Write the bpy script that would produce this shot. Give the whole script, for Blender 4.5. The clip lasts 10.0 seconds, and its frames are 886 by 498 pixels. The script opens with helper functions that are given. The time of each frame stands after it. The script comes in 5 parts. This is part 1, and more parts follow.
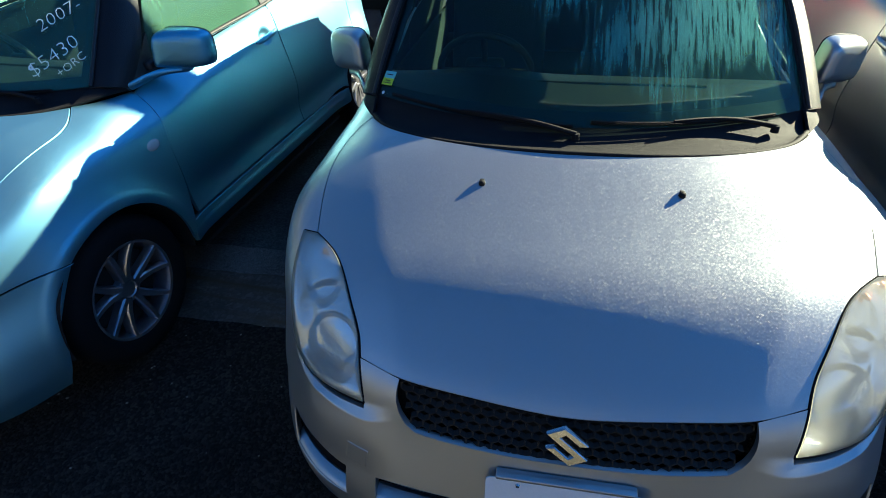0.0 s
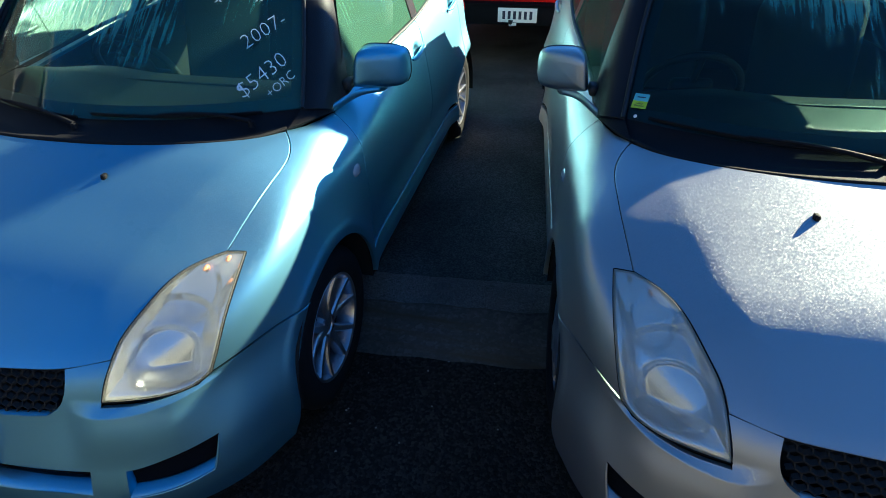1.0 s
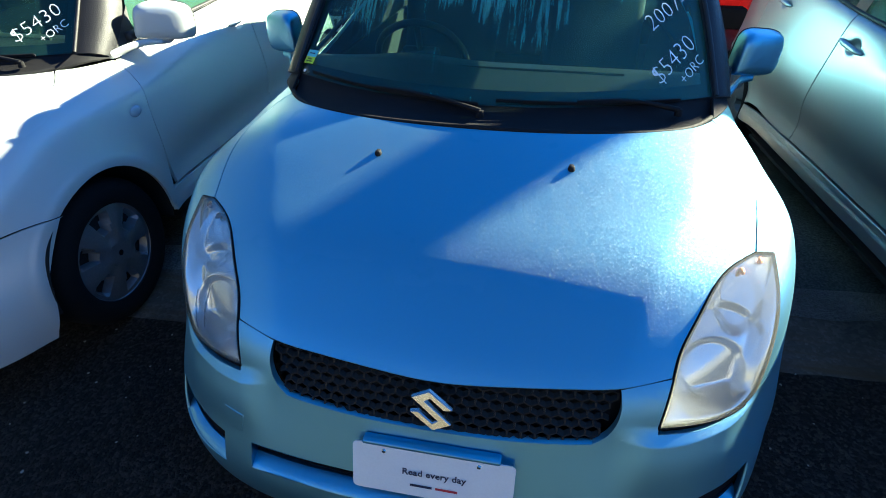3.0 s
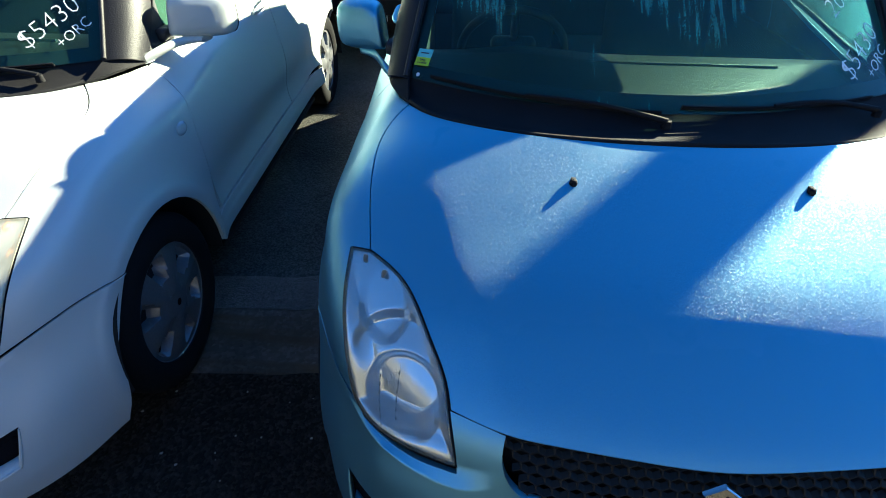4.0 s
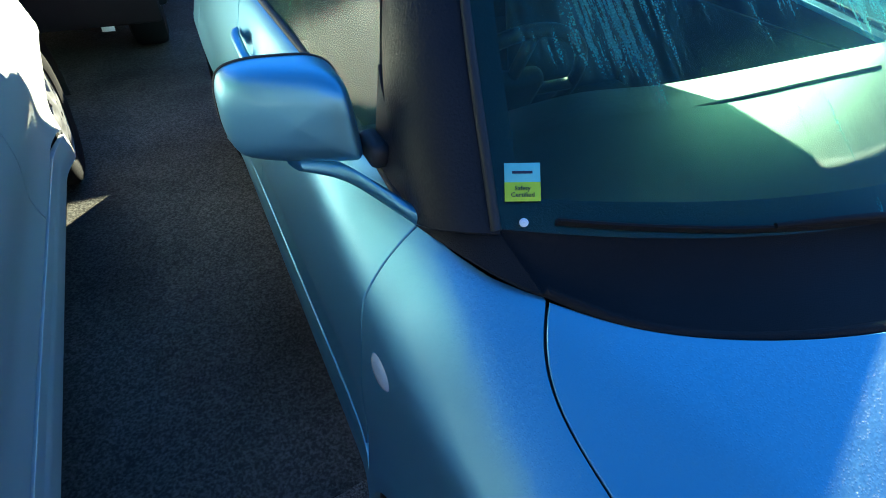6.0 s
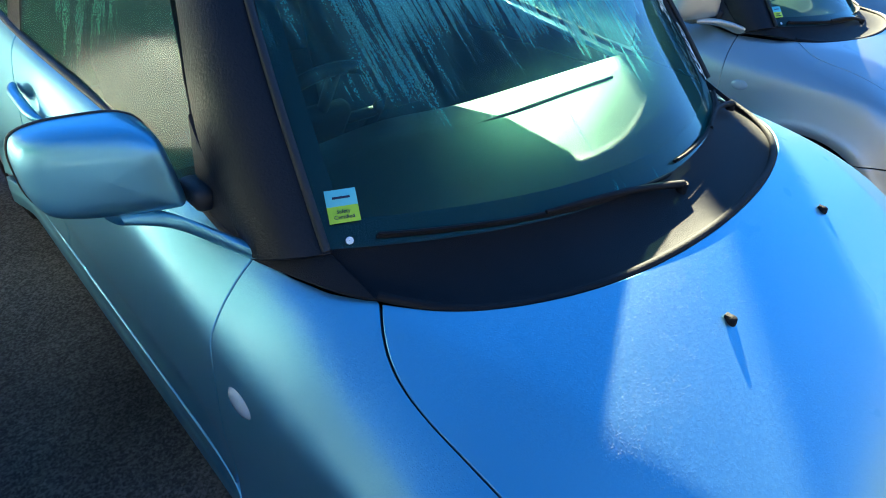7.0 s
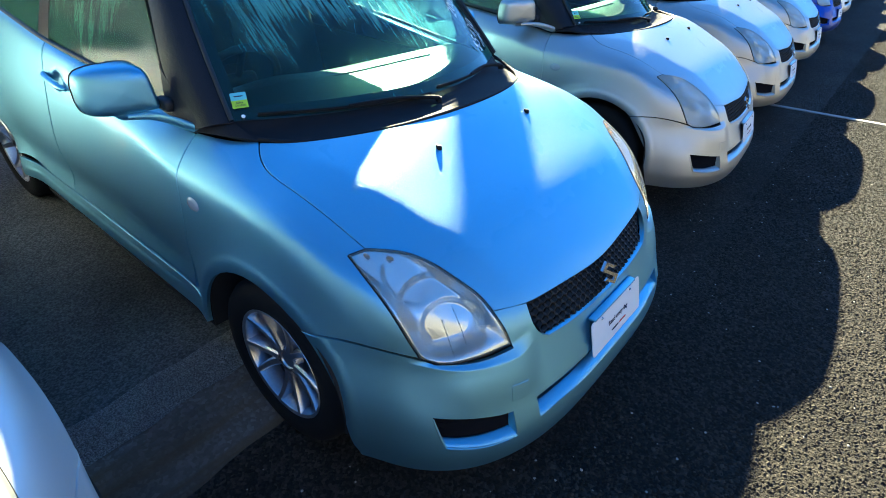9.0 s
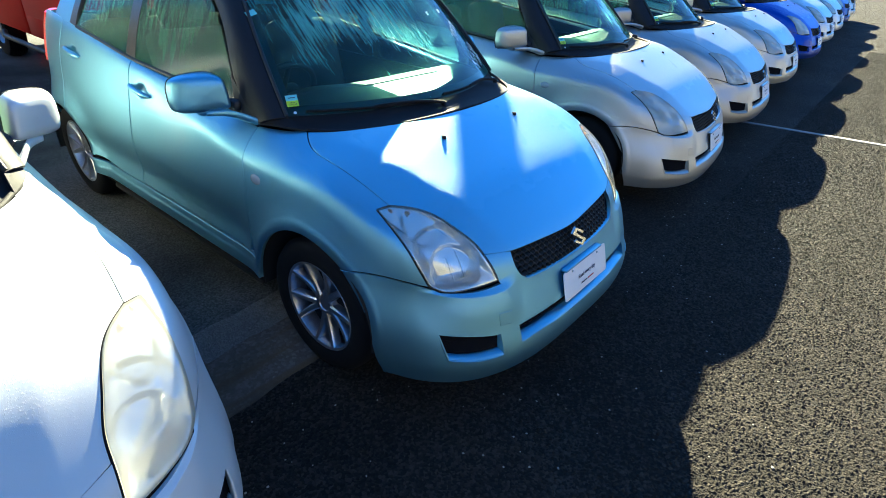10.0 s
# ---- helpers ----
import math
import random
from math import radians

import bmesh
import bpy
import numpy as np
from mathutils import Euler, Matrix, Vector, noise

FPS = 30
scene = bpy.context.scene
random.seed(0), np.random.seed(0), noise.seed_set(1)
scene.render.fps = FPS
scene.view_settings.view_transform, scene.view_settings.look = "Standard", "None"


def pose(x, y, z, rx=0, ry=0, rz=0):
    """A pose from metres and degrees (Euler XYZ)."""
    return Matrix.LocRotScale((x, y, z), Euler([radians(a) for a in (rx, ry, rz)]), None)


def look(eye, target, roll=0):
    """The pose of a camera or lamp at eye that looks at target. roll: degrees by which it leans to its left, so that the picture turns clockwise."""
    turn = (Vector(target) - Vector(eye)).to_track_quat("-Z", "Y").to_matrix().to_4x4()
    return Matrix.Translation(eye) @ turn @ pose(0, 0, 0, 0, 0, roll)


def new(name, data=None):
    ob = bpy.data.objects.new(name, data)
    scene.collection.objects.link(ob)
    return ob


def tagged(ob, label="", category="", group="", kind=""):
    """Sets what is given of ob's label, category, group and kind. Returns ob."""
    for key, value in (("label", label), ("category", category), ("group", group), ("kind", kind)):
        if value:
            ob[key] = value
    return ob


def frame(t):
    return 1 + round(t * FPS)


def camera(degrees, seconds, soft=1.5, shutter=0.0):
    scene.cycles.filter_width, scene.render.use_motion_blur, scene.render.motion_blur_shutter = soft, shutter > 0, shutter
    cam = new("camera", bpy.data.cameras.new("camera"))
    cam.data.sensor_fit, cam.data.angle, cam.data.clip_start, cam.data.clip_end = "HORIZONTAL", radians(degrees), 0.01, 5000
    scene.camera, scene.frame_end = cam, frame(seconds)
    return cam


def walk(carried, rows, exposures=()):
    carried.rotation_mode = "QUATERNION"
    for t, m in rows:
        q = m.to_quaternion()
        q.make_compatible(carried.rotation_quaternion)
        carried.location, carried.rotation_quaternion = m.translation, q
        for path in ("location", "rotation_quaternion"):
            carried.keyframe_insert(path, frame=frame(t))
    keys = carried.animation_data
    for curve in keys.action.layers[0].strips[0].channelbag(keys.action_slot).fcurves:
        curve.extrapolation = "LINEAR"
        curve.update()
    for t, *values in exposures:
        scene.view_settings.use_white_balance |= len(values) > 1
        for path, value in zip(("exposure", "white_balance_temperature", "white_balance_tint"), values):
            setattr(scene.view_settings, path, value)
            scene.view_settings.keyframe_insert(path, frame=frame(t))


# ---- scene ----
cam = camera(79.1, 10.0, soft=0.95)
EXPOSURE = [(0.0, 2.40, 5200, 5), (1.0, 2.45, 5100, 5), (2.2, 3.1, 5050, 5), (4.0, 2.75, 5100, 5), (5.0, 3.05, 5100, 5), (7.0, 3.55, 5350, 5), (9.0, 3.65, 5350, 5), (10.0, 3.45, 5350, 5)]
PATH = [
    (0, (2.386, -1.233, 1.592), (1.954, 0.332, 0.423), -2.0),
    (0.5, (1.914, -1.208, 1.624), (1.549, 0.389, 0.476), -1.1),
    (1, (1.505, -1.289, 1.602), (1.140, 0.312, 0.459), -0.9),
    (1.5, (1.203, -1.388, 1.588), (0.795, 0.216, 0.474), -1.1),
    (2, (0.840, -1.389, 1.546), (0.431, 0.219, 0.427), -0.7),
    (2.5, (0.530, -1.387, 1.527), (0.130, 0.223, 0.407), -0.5),
    (2.7, (0.385, -1.432, 1.492), (0.009, 0.205, 0.382), -0.2),
    (3.8, (-0.348, -1.276, 1.508), (-0.495, 0.321, 0.314), 0.3),
    (4, (-0.477, -1.194, 1.492), (-0.57, 0.404, 0.293), 0.5),
    (4.5, (-0.815, -0.992, 1.453), (-0.627, 0.593, 0.249), 1.9),
    (5, (-0.909, -0.716, 1.384), (-0.408, 0.793, 0.172), 3.1),
    (5.2, (-0.909, -0.572, 1.379), (-0.363, 0.896, 0.135), 3.3),
    (6.3, (-1.013, -0.080, 1.392), (-0.148, 1.220, 0.142), 3.4),
    (6.5, (-1.025, -0.065, 1.395), (-0.020, 1.162, 0.176), 4.6),
    (6.7, (-1.034, -0.102, 1.415), (0.105, 1.026, 0.221), 5.6),
    (7, (-1.016, -0.229, 1.446), (0.189, 0.842, 0.261), 5.5),
    (7.5, (-1.032, -0.488, 1.476), (0.179, 0.598, 0.313), 4.2),
    (8, (-1.249, -0.673, 1.475), (-0.001, 0.4, 0.339), 4.0),
    (8.5, (-1.378, -0.872, 1.511), (-0.079, 0.178, 0.412), 3.7),
    (9, (-1.468, -1.137, 1.543), (-0.143, -0.102, 0.46), 3.2),
    (9.5, (-1.658, -1.319, 1.584), (-0.308, -0.276, 0.541), 2.9),
    (10, (-1.866, -1.475, 1.591), (-0.517, -0.386, 0.594), 2.8),
]
walk(cam, [(t, look(eye, target, roll)) for t, eye, target, roll in PATH], EXPOSURE)

# ---- world and sun ----
SUN_AZ, SUN_EL = radians(42.2), radians(24.2)
world = bpy.data.worlds.new("sky")
scene.world = world
world.use_nodes = True
wn = world.node_tree.nodes
wn.clear()
sky = wn.new("ShaderNodeTexSky")
sky.sky_type, sky.sun_disc = "NISHITA", False
sky.sun_elevation, sky.sun_rotation = SUN_EL, math.pi / 2 - SUN_AZ
sky.air_density, sky.dust_density, sky.ozone_density = 0.6, 0.1, 4.0
bg = wn.new("ShaderNodeBackground")
bg.inputs["Strength"].default_value = 0.05
wo = wn.new("ShaderNodeOutputWorld")
clear_air = wn.new("ShaderNodeVectorMath")
clear_air.operation = "MULTIPLY"
clear_air.inputs[1].default_value = (0.58, 0.80, 0.88)
world.node_tree.links.new(sky.outputs[0], clear_air.inputs[0])
world.node_tree.links.new(clear_air.outputs[0], bg.inputs[0])
world.node_tree.links.new(bg.outputs[0], wo.inputs[0])
sun = new("sun", bpy.data.lights.new("sun", "SUN"))
sun.data.energy, sun.data.angle, sun.data.color = 5.0, radians(0.5), (1.0, 0.82, 0.46)
to_sun = Vector((math.cos(SUN_AZ) * math.cos(SUN_EL), math.sin(SUN_AZ) * math.cos(SUN_EL), math.sin(SUN_EL)))
sun.matrix_world = look(to_sun * 30, (0, 0, 0))


# ---- materials ----
def material(name):
    m = bpy.data.materials.new(name)
    m.use_nodes = True
    return m, m.node_tree.nodes, m.node_tree.links, m.node_tree.nodes["Principled BSDF"]


def plain(name, color, rough=0.5, metal=0.0, bump=0.0, scale=200.0, vary=0.15, coat=0.0, spec=0.5):
    """A surface with a fine grain and a broad stain."""
    m, n, l, b = material(name)
    co = n.new("ShaderNodeTexCoord")
    fine, broad = n.new("ShaderNodeTexNoise"), n.new("ShaderNodeTexNoise")
    fine.inputs["Scale"].default_value, broad.inputs["Scale"].default_value = scale, 7.0
    fine.inputs["Detail"].default_value = broad.inputs["Detail"].default_value = 3.0
    for t in (fine, broad):
        l.new(co.outputs["Object"], t.inputs["Vector"])
    add = n.new("ShaderNodeMath")
    add.operation = "ADD"
    l.new(fine.outputs["Fac"], add.inputs[0])
    l.new(broad.outputs["Fac"], add.inputs[1])
    ramp = n.new("ShaderNodeMapRange")
    ramp.inputs["From Min"].default_value, ramp.inputs["From Max"].default_value = 0.6, 1.4
    ramp.inputs["To Min"].default_value, ramp.inputs["To Max"].default_value = 1 - vary, 1 + vary
    l.new(add.outputs[0], ramp.inputs["Value"])
    mix = n.new("ShaderNodeVectorMath")
    mix.operation = "SCALE"
    mix.inputs[0].default_value = color
    l.new(ramp.outputs[0], mix.inputs["Scale"])
    l.new(mix.outputs[0], b.inputs["Base Color"])
    b.inputs["Roughness"].default_value, b.inputs["Metallic"].default_value = rough, metal
    b.inputs["Coat Weight"].default_value = coat
    b.inputs["Specular IOR Level"].default_value = spec
    if bump:
        bm_ = n.new("ShaderNodeBump")
        bm_.inputs["Strength"].default_value, bm_.inputs["Distance"].default_value = bump, 0.002
        l.new(fine.outputs["Fac"], bm_.inputs["Height"])
        l.new(bm_.outputs[0], b.inputs["Normal"])
    return m


def car_paint():
    """Metallic paint, its colour taken from the object, under a coat beaded with fine dew."""
    m, n, l, b = material("car_paint")
    info, co = n.new("ShaderNodeObjectInfo"), n.new("ShaderNodeTexCoord")
    flake = n.new("ShaderNodeTexNoise")
    flake.inputs["Scale"].default_value = 1800.0
    l.new(co.outputs["Object"], flake.inputs["Vector"])
    fr = n.new("ShaderNodeMapRange")
    fr.inputs["To Min"].default_value, fr.inputs["To Max"].default_value = 0.9, 1.1
    l.new(flake.outputs["Fac"], fr.inputs["Value"])
    sc = n.new("ShaderNodeVectorMath")
    sc.operation = "SCALE"
    l.new(info.outputs["Color"], sc.inputs[0])
    l.new(fr.outputs[0], sc.inputs["Scale"])
    l.new(sc.outputs[0], b.inputs["Base Color"])
    # the object's alpha says how much of the paint is metallic
    metal = n.new("ShaderNodeMath")
    metal.operation = "MULTIPLY"
    l.new(info.outputs["Alpha"], metal.inputs[0])
    l.new(metal.outputs[0], b.inputs["Metallic"])
    drops = n.new("ShaderNodeTexVoronoi")
    drops.inputs["Scale"].default_value = 380.0
    l.new(co.outputs["Object"], drops.inputs["Vector"])
    bead = n.new("ShaderNodeMapRange")
    bead.inputs["From Min"].default_value, bead.inputs["From Max"].default_value = 0.15, 0.5
    bead.inputs["To Min"].default_value, bead.inputs["To Max"].default_value = 1.0, 0.0
    l.new(drops.outputs["Distance"], bead.inputs["Value"])
    some, pick, held = n.new("ShaderNodeSeparateColor"), n.new("ShaderNodeMath"), n.new("ShaderNodeMath")
    pick.operation, pick.inputs[1].default_value, held.operation = "GREATER_THAN", 0.45, "MULTIPLY"
    l.new(drops.outputs["Color"], some.inputs[0])
    l.new(some.outputs[0], pick.inputs[0])
    l.new(bead.outputs[0], held.inputs[0])
    l.new(pick.outputs[0], held.inputs[1])
    # dew lies on faces that look up
    geo, sep = n.new("ShaderNodeNewGeometry"), n.new("ShaderNodeSeparateXYZ")
    l.new(geo.outputs["Normal"], sep.inputs[0])
    up = n.new("ShaderNodeMapRange")
    up.inputs["From Min"].default_value, up.inputs["From Max"].default_value = 0.45, 0.85
    l.new(sep.outputs["Z"], up.inputs["Value"])
    patch = n.new("ShaderNodeTexNoise")
    patch.inputs["Scale"].default_value = 9.0
    l.new(co.outputs["Object"], patch.inputs["Vector"])
    pr = n.new("ShaderNodeMapRange")
    pr.inputs["From Min"].default_value, pr.inputs["From Max"].default_value = 0.3, 0.6
    pr.inputs["To Min"].default_value = 0.8
    l.new(patch.outputs["Fac"], pr.inputs["Value"])
    mul = n.new("ShaderNodeMath")
    mul.operation = "MULTIPLY"
    l.new(up.outputs[0], mul.inputs[0])
    l.new(pr.outputs[0], mul.inputs[1])
    bump = n.new("ShaderNodeBump")
    bump.inputs["Distance"].default_value = 0.0012
    str_ = n.new("ShaderNodeMath")
    str_.operation = "MULTIPLY"
    str_.inputs[1].default_value = 0.9
    l.new(mul.outputs[0], str_.inputs[0])
    l.new(str_.outputs[0], bump.inputs["Strength"])
    l.new(held.outputs[0], bump.inputs["Height"])
    l.new(bump.outputs[0], b.inputs["Coat Normal"])
    rr = n.new("ShaderNodeMapRange")
    rr.inputs["To Min"].default_value, rr.inputs["To Max"].default_value = 0.49, 0.29
    l.new(mul.outputs[0], rr.inputs["Value"])
    l.new(rr.outputs[0], b.inputs["Roughness"])
    under_dew = n.new("ShaderNodeMapRange")
    under_dew.inputs["To Min"].default_value, under_dew.inputs["To Max"].default_value = 0.97, 0.80
    l.new(mul.outputs[0], under_dew.inputs["Value"])
    l.new(under_dew.outputs[0], metal.inputs[1])
    grain_base, faint = n.new("ShaderNodeBump"), n.new("ShaderNodeMath")
    grain_base.inputs["Distance"].default_value = 0.0012
    faint.operation, faint.inputs[1].default_value = "MULTIPLY", 0.13
    l.new(mul.outputs[0], faint.inputs[0])
    l.new(faint.outputs[0], grain_base.inputs["Strength"])
    l.new(held.outputs[0], grain_base.inputs["Height"])
    # a film of dew turns the clear coat dull where it lies
    b.inputs["Coat Weight"].default_value = 0.35
    l.new(grain_base.outputs[0], b.inputs["Normal"])
    cr = n.new("ShaderNodeMapRange")
    cr.inputs["To Min"].default_value, cr.inputs["To Max"].default_value = 0.06, 0.32
    l.new(mul.outputs[0], cr.inputs["Value"])
    l.new(cr.outputs[0], b.inputs["Coat Roughness"])
    # flakes that lie askew give a second, broad lobe
    askew, lobes = n.new("ShaderNodeBsdfAnisotropic"), n.new("ShaderNodeMixShader")
    askew.inputs["Roughness"].default_value = 0.42
    l.new(sc.outputs[0], askew.inputs["Color"])
    # every bead and flake has a tilt of its own
    bits, off, amount, tilt_, sum_, unit = [n.new(k) for k in ("ShaderNodeTexVoronoi", "ShaderNodeVectorMath", "ShaderNodeMath", "ShaderNodeVectorMath", "ShaderNodeVectorMath", "ShaderNodeVectorMath")]
    bits.inputs["Scale"].default_value = 450.0
    l.new(co.outputs["Object"], bits.inputs["Vector"])
    off.operation, off.inputs[1].default_value = "SUBTRACT", (0.5, 0.5, 0.5)
    l.new(bits.outputs["Color"], off.inputs[0])
    amount.operation, amount.inputs[1].default_value = "MULTIPLY", 0.36
    l.new(mul.outputs[0], amount.inputs[0])
    tilt_.operation, sum_.operation, unit.operation = "SCALE", "ADD", "NORMALIZE"
    l.new(off.outputs[0], tilt_.inputs[0])
    l.new(amount.outputs[0], tilt_.inputs["Scale"])
    l.new(tilt_.outputs[0], sum_.inputs[0])
    l.new(geo.outputs["Normal"], sum_.inputs[1])
    l.new(sum_.outputs[0], unit.inputs[0])
    l.new(unit.outputs[0], askew.inputs["Normal"])
    share = n.new("ShaderNodeMath")
    share.operation, share.inputs[1].default_value = "MULTIPLY", 0.24
    wet = n.new("ShaderNodeMapRange")
    wet.inputs["To Min"].default_value = 1.0
    l.new(mul.outputs[0], wet.inputs["Value"])
    part_wet = n.new("ShaderNodeMath")
    part_wet.operation = "MULTIPLY"
    l.new(info.outputs["Alpha"], part_wet.inputs[0])
    l.new(wet.outputs[0], part_wet.inputs[1])
    l.new(part_wet.outputs[0], share.inputs[0])
    l.new(share.outputs[0], lobes.inputs[0])
    l.new(b.outputs[0], lobes.inputs[1])
    l.new(askew.outputs[0], lobes.inputs[2])
    l.new(lobes.outputs[0], n["Material Output"].inputs["Surface"])
    return m


def glass(name, tint, fog=0.0, gloss=0.04, haze=0.0, low=1.20, mist_color=(0.42, 0.85, 0.58), run=(85.0, 5.0, 5.0), film=0.0, film_far=0.0, sheen=1.0):
    """Thin car glass: clear and tinted, misted by condensation that has run down in streaks."""
    m, n, l, b = material(name)
    n.remove(b)
    out = n["Material Output"]
    clear, shine, mist = n.new("ShaderNodeBsdfTransparent"), n.new("ShaderNodeBsdfGlossy"), n.new("ShaderNodeBsdfDiffuse")
    clear.inputs["Color"].default_value = (*tint, 1)
    shine.inputs["Roughness"].default_value = gloss
    mist.inputs["Color"].default_value = (*mist_color, 1)
    # droplets send light on in a broad forward lobe
    through_mist = n.new("ShaderNodeBsdfRefraction" if fog else "ShaderNodeBsdfTranslucent")
    through_mist.inputs["Color"].default_value = (*mist_color, 1)
    if fog:
        through_mist.inputs["Roughness"].default_value, through_mist.inputs["IOR"].default_value = 0.62, 1.25
    both = n.new("ShaderNodeMixShader")
    l.new(mist.outputs[0], both.inputs[1])
    l.new(through_mist.outputs[0], both.inputs[2])
    body_mix, top_mix = n.new("ShaderNodeMixShader"), n.new("ShaderNodeMixShader")
    l.new(clear.outputs[0], body_mix.inputs[1])
    l.new(both.outputs[0], body_mix.inputs[2])
    if fog:
        co, mp = n.new("ShaderNodeTexCoord"), n.new("ShaderNodeMapping")
        mp.inputs["Scale"].default_value = run
        own, far_, moved = n.new("ShaderNodeObjectInfo"), n.new("ShaderNodeVectorMath"), n.new("ShaderNodeVectorMath")
        far_.operation, moved.operation, far_.inputs[0].default_value = "SCALE", "ADD", (7.0, 3.0, 0.0)
        l.new(own.outputs["Random"], far_.inputs["Scale"])
        l.new(co.outputs["Object"], moved.inputs[0])
        l.new(far_.outputs[0], moved.inputs[1])
        l.new(moved.outputs[0], mp.inputs["Vector"])
        runs, beads, area = n.new("ShaderNodeTexNoise"), n.new("ShaderNodeTexVoronoi"), n.new("ShaderNodeTexNoise")
        runs.inputs["Scale"].default_value, beads.inputs["Scale"].default_value, area.inputs["Scale"].default_value = 1.0, 300.0, 3.0
        runs.inputs["Detail"].default_value, runs.inputs["Roughness"].default_value = 5.0, 0.65
        l.new(mp.outputs[0], runs.inputs["Vector"])
        l.new(co.outputs["Object"], beads.inputs["Vector"])
        l.new(moved.outputs[0], area.inputs["Vector"])
        a1, a2, a3 = n.new("ShaderNodeMapRange"), n.new("ShaderNodeMapRange"), n.new("ShaderNodeMapRange")
        a1.inputs["From Min"].default_value, a1.inputs["From Max"].default_value = 0.37, 0.50
        a2.inputs["From Min"].default_value, a2.inputs["From Max"].default_value = 0.1, 0.6
        a2.inputs["To Min"].default_value, a2.inputs["To Max"].default_value = 1.0, 0.55
        a3.inputs["From Min"].default_value, a3.inputs["From Max"].default_value = low + 0.64, low + 0.92
        hs, hm, ha_ = n.new("ShaderNodeSeparateXYZ"), n.new("ShaderNodeMath"), n.new("ShaderNodeMath")
        l.new(co.outputs["Object"], hs.inputs[0])
        hm.operation, hm.inputs[1].default_value = "MULTIPLY", 0.9
        ha_.operation = "ADD"
        l.new(area.outputs["Fac"], hm.inputs[0])
        l.new(hm.outputs[0], ha_.inputs[0])
        ax, am_, az_ = n.new("ShaderNodeMath"), n.new("ShaderNodeMath"), n.new("ShaderNodeMath")
        ax.operation, am_.operation, am_.inputs[1].default_value, az_.operation = "ABSOLUTE", "MULTIPLY", -0.5, "ADD"
        aside, comb, tooth = n.new("ShaderNodeMath"), n.new("ShaderNodeMath"), n.new("ShaderNodeMath")
        aside.operation = "ADD"
        # the glass object's red channel says where across it the mist lies
        hue, mid = n.new("ShaderNodeSeparateColor"), n.new("ShaderNodeMath")
        mid.operation, mid.inputs[1].default_value = "SUBTRACT", 0.5
        l.new(own.outputs["Color"], hue.inputs[0])
        l.new(hue.outputs[0], mid.inputs[0])
        l.new(mid.outputs[0], aside.inputs[1])
        tooth.operation, tooth.inputs[1].default_value, comb.operation = "MULTIPLY", 0.55, "ADD"
        l.new(hs.outputs["X"], aside.inputs[0])
        l.new(aside.outputs[0], ax.inputs[0])
        l.new(ax.outputs[0], am_.inputs[0])
        l.new(hs.outputs["Z"], az_.inputs[0])
        l.new(am_.outputs[0], az_.inputs[1])
        l.new(az_.outputs[0], ha_.inputs[1])
        l.new(runs.outputs["Fac"], a1.inputs["Value"])
        l.new(beads.outputs["Distance"], a2.inputs["Value"])
        l.new(runs.outputs["Fac"], tooth.inputs[0])
        l.new(tooth.outputs[0], comb.inputs[0])
        l.new(ha_.outputs[0], comb.inputs[1])
        l.new(comb.outputs[0], a3.inputs["Value"])
        m1, m2, m3 = n.new("ShaderNodeMath"), n.new("ShaderNodeMath"), n.new("ShaderNodeMath")
        for q in (m1, m2, m3):
            q.operation = "MULTIPLY"
        l.new(a1.outputs[0], m1.inputs[0])
        l.new(a2.outputs[0], m1.inputs[1])
        l.new(m1.outputs[0], m2.inputs[0])
        l.new(a3.outputs[0], m2.inputs[1])
        l.new(m2.outputs[0], m3.inputs[0])
        m3.inputs[1].default_value = fog
        # a thin even film between the runs
        most = n.new("ShaderNodeMath")
        most.operation = "MAXIMUM"
        thick = n.new("ShaderNodeMapRange")
        thick.inputs["From Min"].default_value, thick.inputs["From Max"].default_value = -1.50, -0.45
        thick.inputs["To Min"].default_value, thick.inputs["To Max"].default_value = film, film_far
        sunk = n.new("ShaderNodeMath")
        sunk.operation, sunk.inputs[1].default_value = "MULTIPLY_ADD", -0.9
        l.new(hs.outputs["Z"], sunk.inputs[0])
        l.new(hs.outputs["X"], sunk.inputs[2])
        l.new(sunk.outputs[0], thick.inputs["Value"])
        # its green channel says how thick the film is
        share = n.new("ShaderNodeMath")
        share.operation = "MULTIPLY"
        l.new(thick.outputs[0], share.inputs[0])
        l.new(hue.outputs[1], share.inputs[1])
        l.new(share.outputs[0], most.inputs[1])
        l.new(m3.outputs[0], most.inputs[0])
        l.new(most.outputs[0], body_mix.inputs[0])
    else:
        # lamps of the solid-coloured cars are the more weathered
        own, hz_ = n.new("ShaderNodeObjectInfo"), n.new("ShaderNodeMapRange")
        hz_.inputs["To Min"].default_value, hz_.inputs["To Max"].default_value = haze + 0.45, haze
        l.new(own.outputs["Alpha"], hz_.inputs["Value"])
        l.new(hz_.outputs[0], body_mix.inputs[0])
    fres = n.new("ShaderNodeFresnel")
    fres.inputs["IOR"].default_value = 1.5
    # beads of water break up part of the mirror image
    kept = n.new("ShaderNodeMath")
    kept.operation, kept.inputs[1].default_value = "MULTIPLY", sheen
    l.new(fres.outputs[0], kept.inputs[0])
    l.new(kept.outputs[0], top_mix.inputs[0])
    l.new(body_mix.outputs[0], top_mix.inputs[1])
    l.new(shine.outputs[0], top_mix.inputs[2])
    l.new(top_mix.outputs[0], out.inputs["Surface"])
    return m


